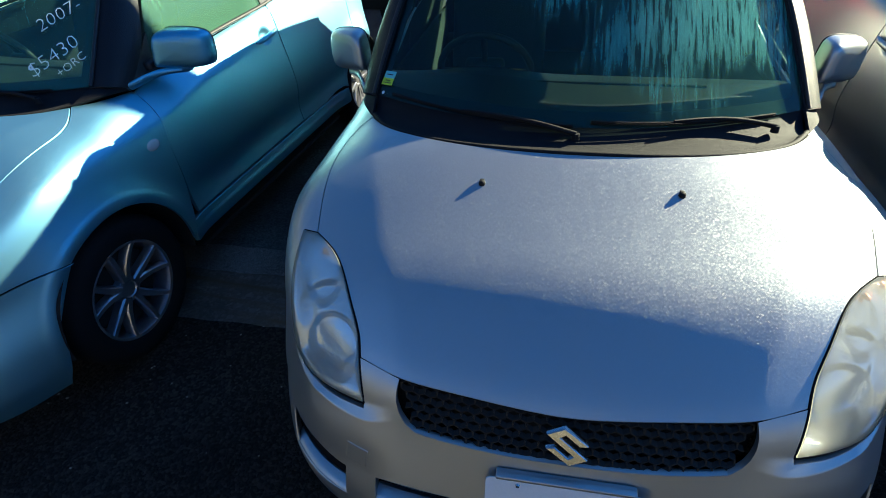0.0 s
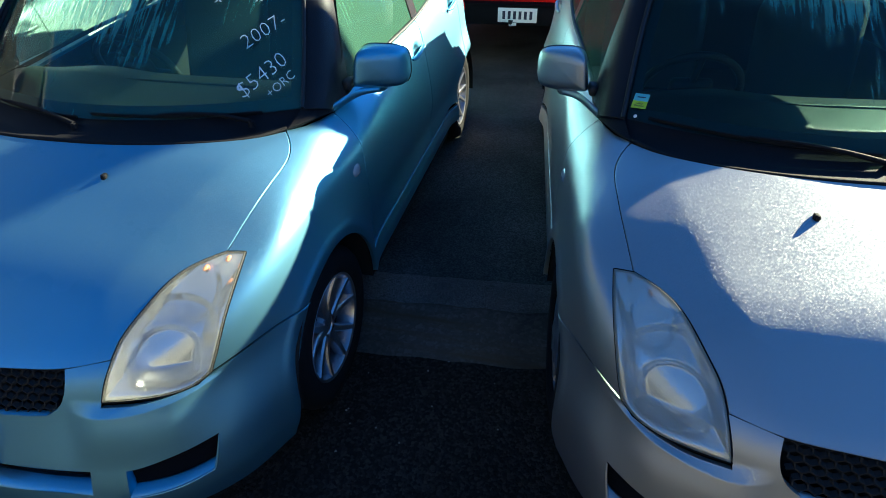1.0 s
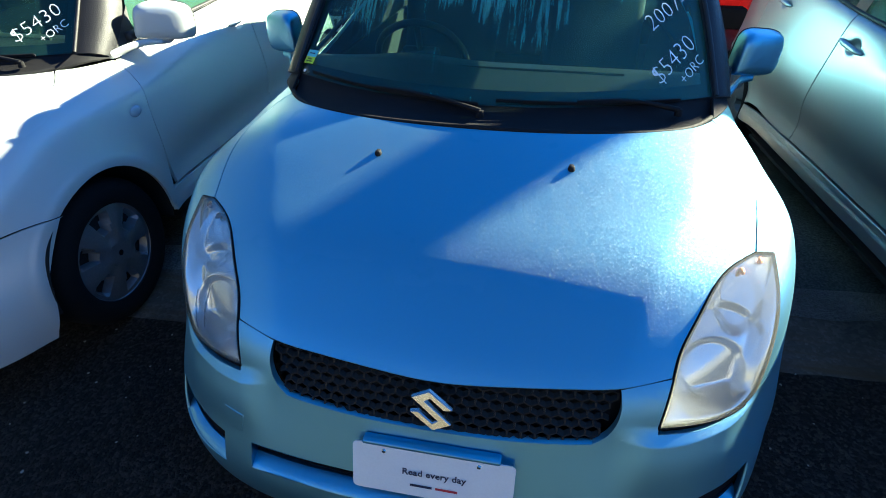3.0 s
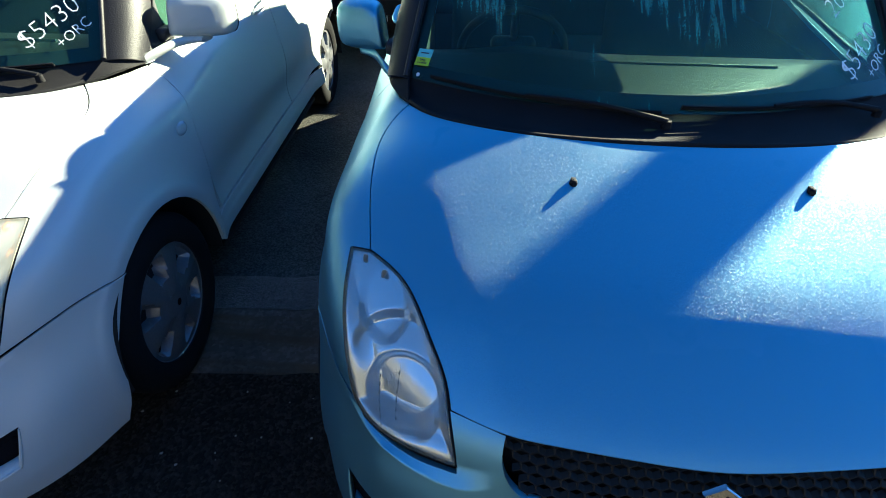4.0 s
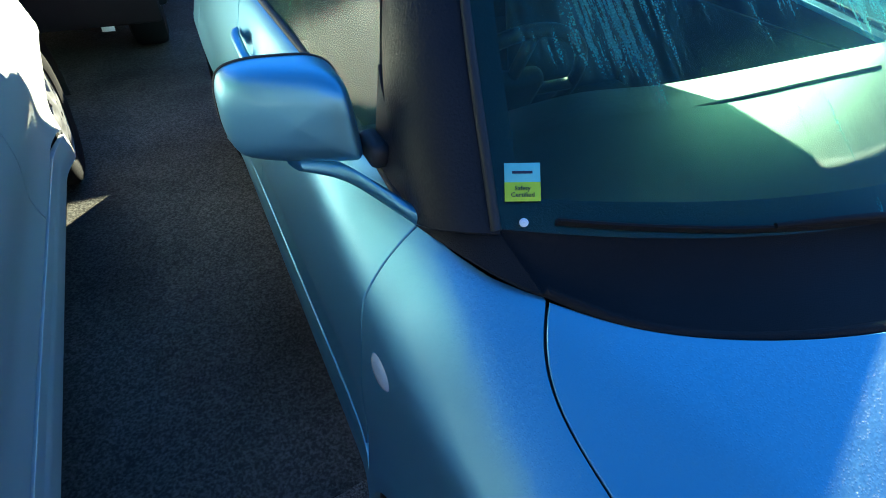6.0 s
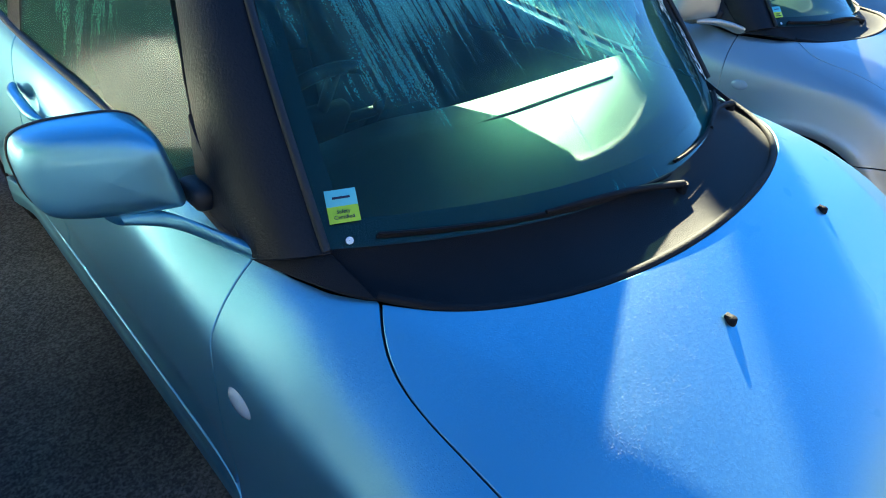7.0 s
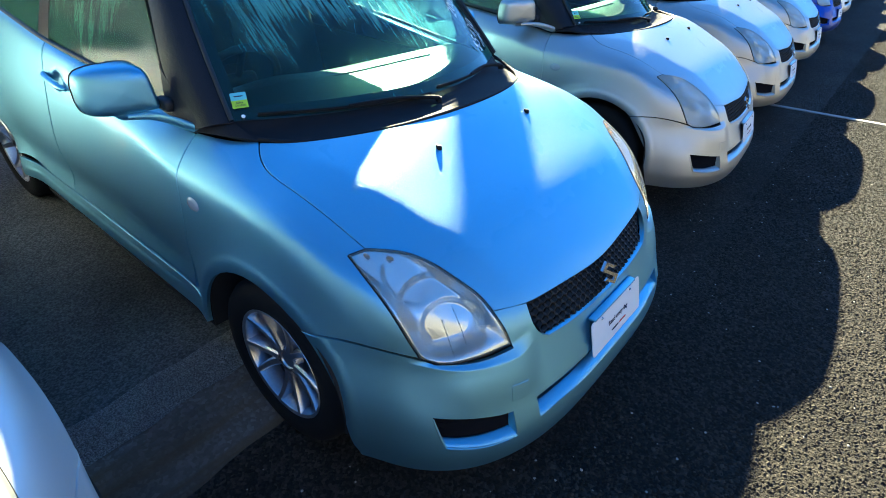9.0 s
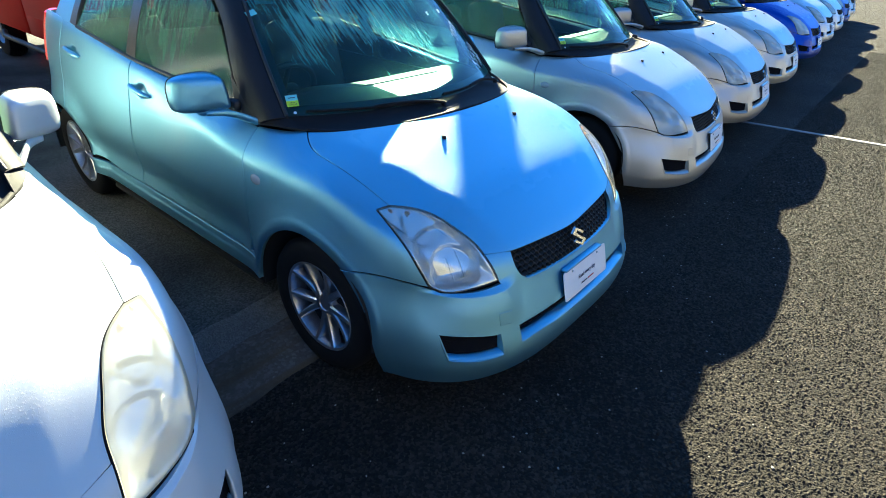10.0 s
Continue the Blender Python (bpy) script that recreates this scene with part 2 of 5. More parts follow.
def ground_material(name, dark, light, scale, bump, rough=0.9, stain=0.35, trail=None, sand=0.0):
    """Stone chips or rough concrete: cells of uneven tone with gaps, under broad stains."""
    m, n, l, b = material(name)
    co = n.new("ShaderNodeTexCoord")
    cell, fine, broad = n.new("ShaderNodeTexVoronoi"), n.new("ShaderNodeTexNoise"), n.new("ShaderNodeTexNoise")
    cell.inputs["Scale"].default_value, fine.inputs["Scale"].default_value, broad.inputs["Scale"].default_value = scale, scale * 2.3, 1.3
    fine.inputs["Detail"].default_value = broad.inputs["Detail"].default_value = 5.0
    for t in (cell, fine, broad):
        l.new(co.outputs["Object"], t.inputs["Vector"])
    sep = n.new("ShaderNodeSeparateColor")
    l.new(cell.outputs["Color"], sep.inputs[0])
    mixc = n.new("ShaderNodeMix")
    mixc.data_type = "RGBA"
    mixc.inputs["A"].default_value, mixc.inputs["B"].default_value = (*dark, 1), (*light, 1)
    pw = n.new("ShaderNodeMath")
    pw.operation = "POWER"
    pw.inputs[1].default_value = 2.0
    l.new(sep.outputs[0], pw.inputs[0])
    # grains between the chips
    grain, blend = n.new("ShaderNodeMapRange"), n.new("ShaderNodeMix")
    grain.inputs["From Min"].default_value, grain.inputs["From Max"].default_value = 0.40, 0.66
    l.new(fine.outputs["Fac"], grain.inputs["Value"])
    blend.inputs["Factor"].default_value = sand
    l.new(pw.outputs[0], blend.inputs["A"])
    l.new(grain.outputs[0], blend.inputs["B"])
    l.new(blend.outputs["Result"], mixc.inputs["Factor"])
    br = n.new("ShaderNodeMapRange")
    br.inputs["From Min"].default_value, br.inputs["From Max"].default_value = 0.3, 0.7
    br.inputs["To Min"].default_value, br.inputs["To Max"].default_value = 1 - stain, 1 + stain
    l.new(broad.outputs["Fac"], br.inputs["Value"])
    sc = n.new("ShaderNodeVectorMath")
    sc.operation = "SCALE"
    tone = mixc.outputs["Result"]
    if trail:
        # silt that has settled in long trails
        mp, silt, sr, over = n.new("ShaderNodeMapping"), n.new("ShaderNodeTexNoise"), n.new("ShaderNodeMapRange"), n.new("ShaderNodeMix")
        mp.inputs["Scale"].default_value, silt.inputs["Scale"].default_value, silt.inputs["Detail"].default_value = (0.5, 7.0, 1.0), 2.0, 4.0
        l.new(co.outputs["Object"], mp.inputs["Vector"])
        l.new(mp.outputs[0], silt.inputs["Vector"])
        sr.inputs["From Min"].default_value, sr.inputs["From Max"].default_value = 0.48, 0.66
        l.new(silt.outputs["Fac"], sr.inputs["Value"])
        over.data_type = "RGBA"
        over.inputs["B"].default_value = (*trail, 1)
        l.new(sr.outputs[0], over.inputs["Factor"])
        l.new(tone, over.inputs["A"])
        tone = over.outputs["Result"]
    l.new(tone, sc.inputs[0])
    l.new(br.outputs[0], sc.inputs["Scale"])
    l.new(sc.outputs[0], b.inputs["Base Color"])
    b.inputs["Roughness"].default_value = rough
    b.inputs["Specular IOR Level"].default_value = 0.15
    h = n.new("ShaderNodeMath")
    h.operation = "SUBTRACT"
    l.new(fine.outputs["Fac"], h.inputs[0])
    l.new(cell.outputs["Distance"], h.inputs[1])
    bp = n.new("ShaderNodeBump")
    bp.inputs["Strength"].default_value, bp.inputs["Distance"].default_value = bump, 0.016
    l.new(h.outputs[0], bp.inputs["Height"])
    l.new(bp.outputs[0], b.inputs["Normal"])
    return m


PAINT = car_paint()
BLACK = plain("black_plastic", (0.012, 0.012, 0.014), 0.55, bump=0.4, scale=900)
COWL = plain("cowl_plastic", (0.009, 0.0085, 0.010), 0.72, bump=0.6, scale=500, spec=0.22, vary=0.35)
MESH_BLACK = plain("intake_plastic", (0.006, 0.006, 0.008), 0.95, bump=0.5, scale=700, spec=0.1)
COMB = plain("grille_plastic", (0.014, 0.012, 0.010), 0.55, scale=300, spec=0.3)
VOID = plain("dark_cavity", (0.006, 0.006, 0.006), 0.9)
PILLAR = plain("pillar_film", (0.011, 0.011, 0.014), 0.45, bump=0.5, scale=240, vary=0.3, spec=0.25)
GLOSS_BLACK = plain("gloss_black", (0.012, 0.012, 0.016), 0.28, bump=0.25, scale=260, vary=0.3)
RUBBER = plain("tyre_rubber", (0.008, 0.008, 0.009), 0.85, bump=0.3, scale=400, spec=0.15)
ALLOY = plain("alloy", (0.42, 0.42, 0.45), 0.28, 0.9, scale=120)
COVER = plain("silver_plastic", (0.17, 0.175, 0.19), 0.35, 0.5, scale=150)
CHROME = plain("chrome", (0.72, 0.72, 0.72), 0.10, 1.0, vary=0.03)
BRIGHT = plain("worn_chrome", (0.50, 0.50, 0.50), 0.20, 1.0, vary=0.1)
LAMP_SHELL = plain("lamp_reflector", (0.86, 0.87, 0.87), 0.20, 0.92, vary=0.05)
AMBER = plain("amber_plastic", (0.75, 0.26, 0.10), 0.3)
TAIL_RED = plain("red_lens", (0.5, 0.01, 0.01), 0.15)
TRIM_GREY = plain("dashboard_plastic", (0.013, 0.014, 0.013), 0.38, bump=0.4, scale=700)
FABRIC = plain("seat_fabric", (0.045, 0.045, 0.05), 0.95, bump=0.5, scale=800)
WHITE_CARD = plain("white_card", (0.80, 0.80, 0.80), 0.45, vary=0.04)
INK = plain("dark_ink", (0.02, 0.02, 0.05), 0.6)
RED_INK = plain("red_ink", (0.45, 0.03, 0.04), 0.6)
CHALK = plain("white_marker", (0.85, 0.85, 0.85), 0.8, vary=0.1)
GREEN_CARD = plain("yellow_green_card", (0.52, 0.70, 0.03), 0.5, vary=0.05)
CYAN_CARD = plain("pale_cyan_card", (0.22, 0.60, 0.60), 0.5, vary=0.05)
RED_PAINT = plain("red_paint", (0.66, 0.008, 0.004), 0.6, vary=0.05, spec=0.12)
DARK_PAINT = plain("dark_paint", (0.012, 0.012, 0.014), 0.35, vary=0.1, coat=0.2)
SCREEN = glass("windscreen_glass", (0.52, 0.76, 0.68), fog=0.95, low=1.06, film=0.03, film_far=0.15, mist_color=(0.34, 0.95, 0.82), sheen=0.75)
SIDE_GLASS = glass("side_glass", (0.70, 0.86, 0.79), fog=0.55, low=0.75, mist_color=(0.30, 0.68, 0.46), run=(5.0, 45.0, 4.0), film=0.26, film_far=0.26, gloss=0.10, sheen=0.45)
LENS = glass("lamp_lens", (0.92, 0.94, 0.95), fog=0.0, gloss=0.05, haze=0.09, mist_color=(0.88, 0.87, 0.72))
ASPHALT = ground_material("asphalt", (0.015, 0.0135, 0.0115), (0.056, 0.047, 0.037), 100.0, 1.0)
CHANNEL = ground_material("smooth_concrete", (0.080, 0.067, 0.054), (0.125, 0.107, 0.088), 80.0, 0.2, stain=0.6, trail=(0.085, 0.058, 0.032))
STRIP = ground_material("rough_concrete", (0.06, 0.057, 0.053), (0.24, 0.228, 0.21), 90.0, 0.7, stain=0.5, sand=0.8)
SLAB = ground_material("slab_concrete", (0.036, 0.036, 0.033), (0.106, 0.106, 0.096), 55.0, 0.3, stain=0.55, sand=0.85)
HILL = plain("far_hill", (0.03, 0.045, 0.03), 0.9, scale=0.05, vary=0.3)
LINE_PAINT = plain("road_paint", (0.26, 0.25, 0.23), 0.8, bump=0.5, scale=300, vary=0.3)


# ---- car body shape ----
# car axes: x across, y towards the rear from the front axle, z up
def spline(xs, ys):
    """Natural cubic spline through a few stations, straight beyond them."""
    xs, ys = np.array(xs, float), np.array(ys, float)
    n, h = len(xs), np.diff(xs)
    m = np.eye(n); r = np.zeros(n)
    for i in range(1, n - 1):
        m[i, i - 1:i + 2] = h[i - 1], 2 * (h[i - 1] + h[i]), h[i]
        r[i] = 6 * ((ys[i + 1] - ys[i]) / h[i] - (ys[i] - ys[i - 1]) / h[i - 1])
    k = np.linalg.solve(m, r)
    def f(x):
        x = np.asarray(x, float); c = np.clip(x, xs[0], xs[-1])
        i = np.clip(np.searchsorted(xs, c) - 1, 0, n - 2)
        a, b = xs[i + 1] - c, c - xs[i]
        v = (k[i] * a**3 + k[i + 1] * b**3) / (6 * h[i]) + (ys[i] / h[i] - k[i] * h[i] / 6) * a + (ys[i + 1] / h[i] - k[i + 1] * h[i] / 6) * b
        s0 = (ys[1] - ys[0]) / h[0] - k[1] * h[0] / 6
        s1 = (ys[-1] - ys[-2]) / h[-1] + k[-2] * h[-1] / 6
        return v + np.where(x < xs[0], (x - xs[0]) * s0, 0) + np.where(x > xs[-1], (x - xs[-1]) * s1, 0)
    return f
def step(x, a, b):
    t = np.clip((x - a) / (b - a), 0, 1); return t * t * (3 - 2 * t)
hood_line = spline((-0.72, -0.64, -0.52, -0.42, -0.30, -0.155, 0.0, 0.2), (0.545, 0.614, 0.711, 0.786, 0.845, 0.909, 0.972, 1.008))
nose_line = spline((0.15, 0.25, 0.36, 0.50, 0.62, 0.80), (0.745, 0.772, 0.745, 0.694, 0.662, 0.585))
tail_line = spline((0.15, 0.35, 0.60, 0.95, 1.2), (0.50, 0.53, 0.545, 0.50, 0.42))
def half_width(y, z):
    # a shoulder line runs from the door along the fender; above it the panel leans in
    k = 0.27 - 0.04 * step(y, 0.35, 1.35)
    above = z - 0.812 - 0.06 * step(y, 0.35, 0.80)
    lean = 0.66 * (1 - step(y, 0.55, 1.35)) * 0.5 * (above + np.sqrt(above**2 + 0.020**2))
    a = 0.842 - lean - k * np.maximum(z - 0.6, 0)**2 - 0.022 * np.exp(-((z - 0.47) / 0.09)**2) * step(y, 0.30, 0.6)
    a = a - 0.004 * step(z, 0.335, 0.352) * step(-z, -0.62, -0.36) * step(y, 0.30, 0.5) * step(-y, -2.2, -1.9)
    a = a - 0.10 * np.maximum(0.26 - z, 0)
    # finger cups behind the door handles
    for hy, hz in ((1.262, 0.912), (2.06, 0.973)):
        a = a - 0.020 * np.exp(-(((y - hy) / 0.042)**2 + ((z - hz) / 0.030)**2)**2)
    rf = np.hypot(y, z - 0.30); rr = np.hypot(y - 2.39, z - 0.30)
    a = a + 0.0035 * step(-rf, -0.386, -0.366) + 0.0035 * step(-rr, -0.390, -0.370)
    return a + 0.015 * np.exp(-((rf - 0.35) / 0.06)**2) + 0.026 * np.exp(-((rr - 0.36) / 0.09)**2)
def wall(p):
    x, y, z = np.abs(p[..., 0]), p[..., 1], p[..., 2]
    a = half_width(y, z)
    n = 2.85 + 0.45 * step(-z, -0.55, -0.35)
    f = (np.maximum(x / a, 1e-6)**n + (np.maximum(-y, 0) / nose_line(z))**n + (np.maximum(y - 2.3, 0) / (tail_line(z) + 0.09))**n)**(1 / n)
    # ledge of the bumper below the headlight
    edge = 0.5335 + 1.1 * np.maximum(x - 0.60, 0)**2 + 0.5 * np.maximum(0.60 - x, 0)**2 * 1.2
    ramp = np.clip((edge - z) / (0.008 + 0.024 * step(-x, -0.70, -0.44)), 0, 1)
    ledge = 0.021 * ramp * step(z, 0.36, 0.49) * step(x, 0.38, 0.480) * step(-x, -0.735, -0.63) * (y < 0)
    return (f - 1) * 0.75 - 0.8 * ledge
def body(p):
    w = wall(p)
    # the bonnet falls away outside a crease on either side
    over = np.abs(p[..., 0]) - 0.602 - 0.356 * p[..., 1]
    fall = 0.13 * 0.5 * (over + np.sqrt(over**2 + 0.007**2)) * step(-p[..., 1], -0.30, -0.10)
    t = (p[..., 2] - hood_line(p[..., 1]) + (0.066 + 0.094 * step(p[..., 1], -0.2, 0.15)) * p[..., 0]**2 + fall) * 0.86
    k = 0.045
    return 0.5 * (w + t + np.sqrt((w - t)**2 + k * k))
def slope(p, e=1e-4):
    g = np.zeros_like(p)
    for i in range(3):
        d = np.zeros(3); d[i] = e
        g[..., i] = (body(p + d) - body(p - d)) / (2 * e)
    return g
def settle(p, rounds=8):
    p = np.array(p, float)
    for _ in range(rounds):
        g = slope(p)
        p = p - body(p)[..., None] * g / np.maximum((g * g).sum(-1), 0.05)[..., None]
    return p


def curve(points):
    """A smooth line through a few points, as a function of 0 to 1."""
    p = np.array(points, float)
    s = np.concatenate(([0], np.cumsum(np.linalg.norm(np.diff(p, axis=0), axis=1))))
    s /= s[-1]
    if len(p) == 2:
        return lambda t: p[0] + np.asarray(t)[..., None] * (p[1] - p[0])
    fs = [spline(s, p[:, i]) for i in range(3)]
    return lambda t: np.stack([f(t) for f in fs], -1)


def along(points):
    """A line straight from point to point, as a function of 0 to 1 by its length."""
    p = np.array(points, float)
    s = np.concatenate(([0], np.cumsum(np.linalg.norm(np.diff(p, axis=0), axis=1))))
    s /= s[-1]
    return lambda t: np.stack([np.interp(t, s, p[:, i]) for i in range(3)], -1)


def coons(c0, c1, d0, d1, nu, nv, gap=0.0, bend_u=1.0):
    """A patch between four lines: c0 and c1 along u at v = 0 and 1, d0 and d1 along v at u = 0 and 1."""
    c0, c1, d0, d1 = [c if callable(c) else curve(c) for c in (c0, c1, d0, d1)]
    lu = np.linalg.norm(c0(np.array(1.0)) - c0(np.array(0.0))) + 0.05
    lv = np.linalg.norm(d0(np.array(1.0)) - d0(np.array(0.0))) + 0.05
    u, v = np.linspace(gap / lu, 1 - gap / lu, nu), np.linspace(gap / lv, 1 - gap / lv, nv)
    a, b, c, d = c0(u)[None], c1(u)[None], d0(v)[:, None], d1(v)[:, None]
    U, V = u[None, :, None], v[:, None, None]
    one, nil = np.array(1.0), np.array(0.0)
    corners = (1 - U) * (1 - V) * c0(nil) + U * (1 - V) * c0(one) + (1 - U) * V * c1(nil) + U * V * c1(one)
    return (1 - V) * a + V * b + (1 - U) * c + U * d - corners


def normals(P):
    du, dv = np.gradient(P, axis=1), np.gradient(P, axis=0)
    n = np.cross(du, dv)
    return n / np.maximum(np.linalg.norm(n, axis=-1, keepdims=True), 1e-9)


def grid_faces(nv, nu, base=0):
    i = np.arange(nv * nu).reshape(nv, nu) + base
    return np.stack([i[:-1, :-1], i[:-1, 1:], i[1:, 1:], i[1:, :-1]], -1).reshape(-1, 4).tolist()


class Shape:
    """Points and faces of one mesh in the making."""

    def __init__(self):
        self.v, self.f, self.m = [], [], []

    def add(self, pts, faces, slot=0):
        base = len(self.v)
        self.v += [tuple(p) for p in np.asarray(pts, float).reshape(-1, 3)]
        self.f += [tuple(i + base for i in f) for f in faces]
        self.m += [slot] * len(faces)
        return self

    def patch(self, P, outward=None, flange=0.0, lip=0.0018, slot=0):
        """A grid of points; its rim may be turned in by a rounded flange."""
        nv, nu = P.shape[:2]
        n = normals(P)
        if outward is not None and (n * outward).sum() < 0:
            P = P[:, ::-1]
            n = normals(P)
        self.add(P, grid_faces(nv, nu), slot)
        if flange:
            ring = [(0, j) for j in range(nu)] + [(i, nu - 1) for i in range(1, nv)] + [(nv - 1, j) for j in range(nu - 2, -1, -1)] + [(i, 0) for i in range(nv - 2, 0, -1)]
            inner = [(min(max(i, 1), nv - 2), min(max(j, 1), nu - 2)) for i, j in ring]
            p0 = np.array([P[q] for q in ring])
            pn = np.array([n[q] for q in inner])
            out = p0 - np.array([P[q] for q in inner])
            out -= (out * pn).sum(1, keepdims=True) * pn
            out /= np.maximum(np.linalg.norm(out, axis=1, keepdims=True), 1e-9)
            rows = np.stack([p0, p0 + out * lip * 0.7 - pn * lip * 0.35, p0 + out * lip - pn * lip, p0 + out * lip - pn * flange])
            k = len(ring)
            f = []
            for r in range(3):
                for j in range(k):
                    a, b_ = r * k + j, r * k + (j + 1) % k
                    f.append((a, a + k, b_ + k, b_))
            self.add(rows, f, slot)
        return self

    def box(self, c, s, slot=0, turn=None, round_=0.0):
        """A box with chamfered edges."""
        c, h = np.array(c, float), np.array(s, float) / 2
        r = round_ or min(h) * 0.25
        bm = bmesh.new()
        bmesh.ops.create_cube(bm, size=1.0)
        for q in bm.verts:
            q.co = Vector([q.co[i] * 2 * h[i] for i in range(3)])
        bmesh.ops.bevel(bm, geom=bm.edges[:], offset=r, segments=2, affect="EDGES", profile=0.5)
        m = (turn or Matrix()).to_3x3()
        pts = [np.array(m @ q.co) + c for q in bm.verts]
        bm.verts.index_update()
        self.add(pts, [[q.index for q in f.verts] for f in bm.faces], slot)
        bm.free()
        return self

    def tube(self, line, r, n=8, slot=0, closed=False):
        """A round bar along a line; r may vary along it."""
        p = np.array(line, float)
        k = len(p)
        rad = np.broadcast_to(np.asarray(r, float), (k,))
        t = np.gradient(p, axis=0)
        if closed:
            t = np.roll(p, -1, 0) - np.roll(p, 1, 0)
        t /= np.linalg.norm(t, axis=1, keepdims=True)
        ref = np.array((0.21, 0.35, 0.91))
        a = np.cross(t, ref)
        a /= np.maximum(np.linalg.norm(a, axis=1, keepdims=True), 1e-6)
        b = np.cross(t, a)
        ang = np.arange(n) * 2 * np.pi / n
        ring = p[:, None] + rad[:, None, None] * (np.cos(ang)[None, :, None] * a[:, None] + np.sin(ang)[None, :, None] * b[:, None])
        f = []
        for i in range(k if closed else k - 1):
            i2 = (i + 1) % k
            for j in range(n):
                j2 = (j + 1) % n
                f.append((i * n + j, i * n + j2, i2 * n + j2, i2 * n + j))
        if not closed:
            f += [tuple(range(n))[::-1], tuple((k - 1) * n + j for j in range(n))]
        self.add(ring, f, slot)
        return self

    def lathe(self, profile, axis="x", n=48, slot=0, centre=(0, 0, 0)):
        """A profile of (along, radius) turned about an axis."""
        pr = np.array(profile, float)
        ang = np.arange(n) * 2 * np.pi / n
        al, rd = pr[:, 0][:, None] + 0 * ang, pr[:, 1][:, None]
        c, s = rd * np.cos(ang), rd * np.sin(ang)
        P = np.stack({"x": (al, c, s), "y": (c, al, s), "z": (c, s, al)}[axis], -1) + np.array(centre)
        k = len(pr)
        f = [(i * n + j, i * n + (j + 1) % n, (i + 1) * n + (j + 1) % n, (i + 1) * n + j) for i in range(k - 1) for j in range(n)]
        self.add(P, f, slot)
        return self

    def mirrored(self):
        s = Shape()
        s.v = [(-x, y, z) for x, y, z in self.v]
        s.f = [tuple(f[::-1]) for f in self.f]
        s.m = list(self.m)
        return s

    def mesh(self, name, *mats, smooth=True, sharp=50):
        me = bpy.data.meshes.new(name)
        me.from_pydata(self.v, [], self.f)
        for q in mats:
            me.materials.append(q)
        me.polygons.foreach_set("material_index", self.m)
        me.polygons.foreach_set("use_smooth", [smooth] * len(self.f))
        me.update()
        if smooth:
            me.set_sharp_from_angle(angle=radians(sharp))
        return me


def skin(c0, c1, d0, d1, nu, nv, gap=0.0035, lift=0.0):
    P = settle(coons(c0, c1, d0, d1, nu, nv, gap))
    if lift:
        g = slope(P)
        P = P + lift * g / np.linalg.norm(g, axis=-1, keepdims=True)
    return P


# corner points of the panels, on the car's left half
BCC, BHL = (0.654, 0.204, 0.936), (0.691, -0.278, 0.796)
HLT, HLO, HLP = (0.733, -0.261, 0.790), (0.708, -0.488, 0.560), (0.483, -0.636, 0.543)
HBI, GRU, GRL = (0.502, -0.574, 0.645), (0.392, -0.600, 0.619), (0.345, -0.662, 0.511)
SEA, LEAD = (0.848, -0.195, 0.572), (0, -0.642, 0.602)
ARCH_R = 0.335
DOOR_SEAM = [(0.826, 0.440, 0.385), (0.835, 0.398, 0.605), (0.824, 0.396, 0.740), (0.792, 0.414, 0.838), (0.735, 0.415, 0.930)]


def flip(points):
    return [(-x, y, z) for x, y, z in points]


def arch(cy, a0, a1, n=9, r=ARCH_R, x=0.85, cz=0.30):
    return [(x, cy + r * math.cos(a), cz + r * math.sin(a)) for a in np.linspace(a0, a1, n)]


edge_side = [BCC, (0.692, 0.149, 0.916), (0.709, 0.108, 0.906), (0.718, 0.050, 0.896), (0.718, -0.025, 0.884), (0.714, -0.10, 0.866), (0.707, -0.17, 0.844), BHL]
edge_lamp_in = [HLP, HBI, (0.508, -0.527, 0.668), (0.541, -0.458, 0.713), (0.600, -0.357, 0.767), BHL]
edge_lamp_out = [HLO, (0.712, -0.466, 0.590), (0.729, -0.408, 0.680), (0.736, -0.332, 0.747), HLT]
edge_lamp_low = [HLO, (0.680, -0.513, 0.540), (0.598, -0.574, 0.532), HLP]
PARTS = []
SCREEN_GRID = []


def piece(name, mesh, under="", label="", ob_type="", key=""):
    """Notes a part of the car: its mesh, the part that carries it, and its label."""
    PARTS.append((key or name, name, mesh, under, label))


def build_bonnet():
    rear = curve([(0.654, 0.200, 0.94), (0.595, 0.124, 0.937), (0.445, 0.022, 0.945), (0.230, -0.036, 0.952), (0.0, -0.052, 0.955), (-0.230, -0.036, 0.952), (-0.445, 0.022, 0.945), (-0.595, 0.124, 0.937), (-0.654, 0.200, 0.94)])
    side = along([tuple(q) for q in curve(edge_lamp_in[1:])(np.linspace(0, 1, 30))][:-1] + [tuple(q) for q in curve(edge_side)(np.linspace(1, 0, 60))])
    side_r = lambda t: side(t) * np.array((-1, 1, 1))
    front = [HBI, GRU, (0.29, -0.616, 0.613), (0.13, -0.634, 0.606), LEAD, (-0.13, -0.634, 0.606), (-0.29, -0.616, 0.613), (-0.392, -0.600, 0.619), (-0.502, -0.574, 0.645)]
    P = skin(front, rear, side, side_r, 81, 61, 0.0045)
    up = np.array((0, 0, 1.0))
    piece("bonnet", Shape().patch(P, up, 0.014).mesh("bonnet", PAINT))
    return P


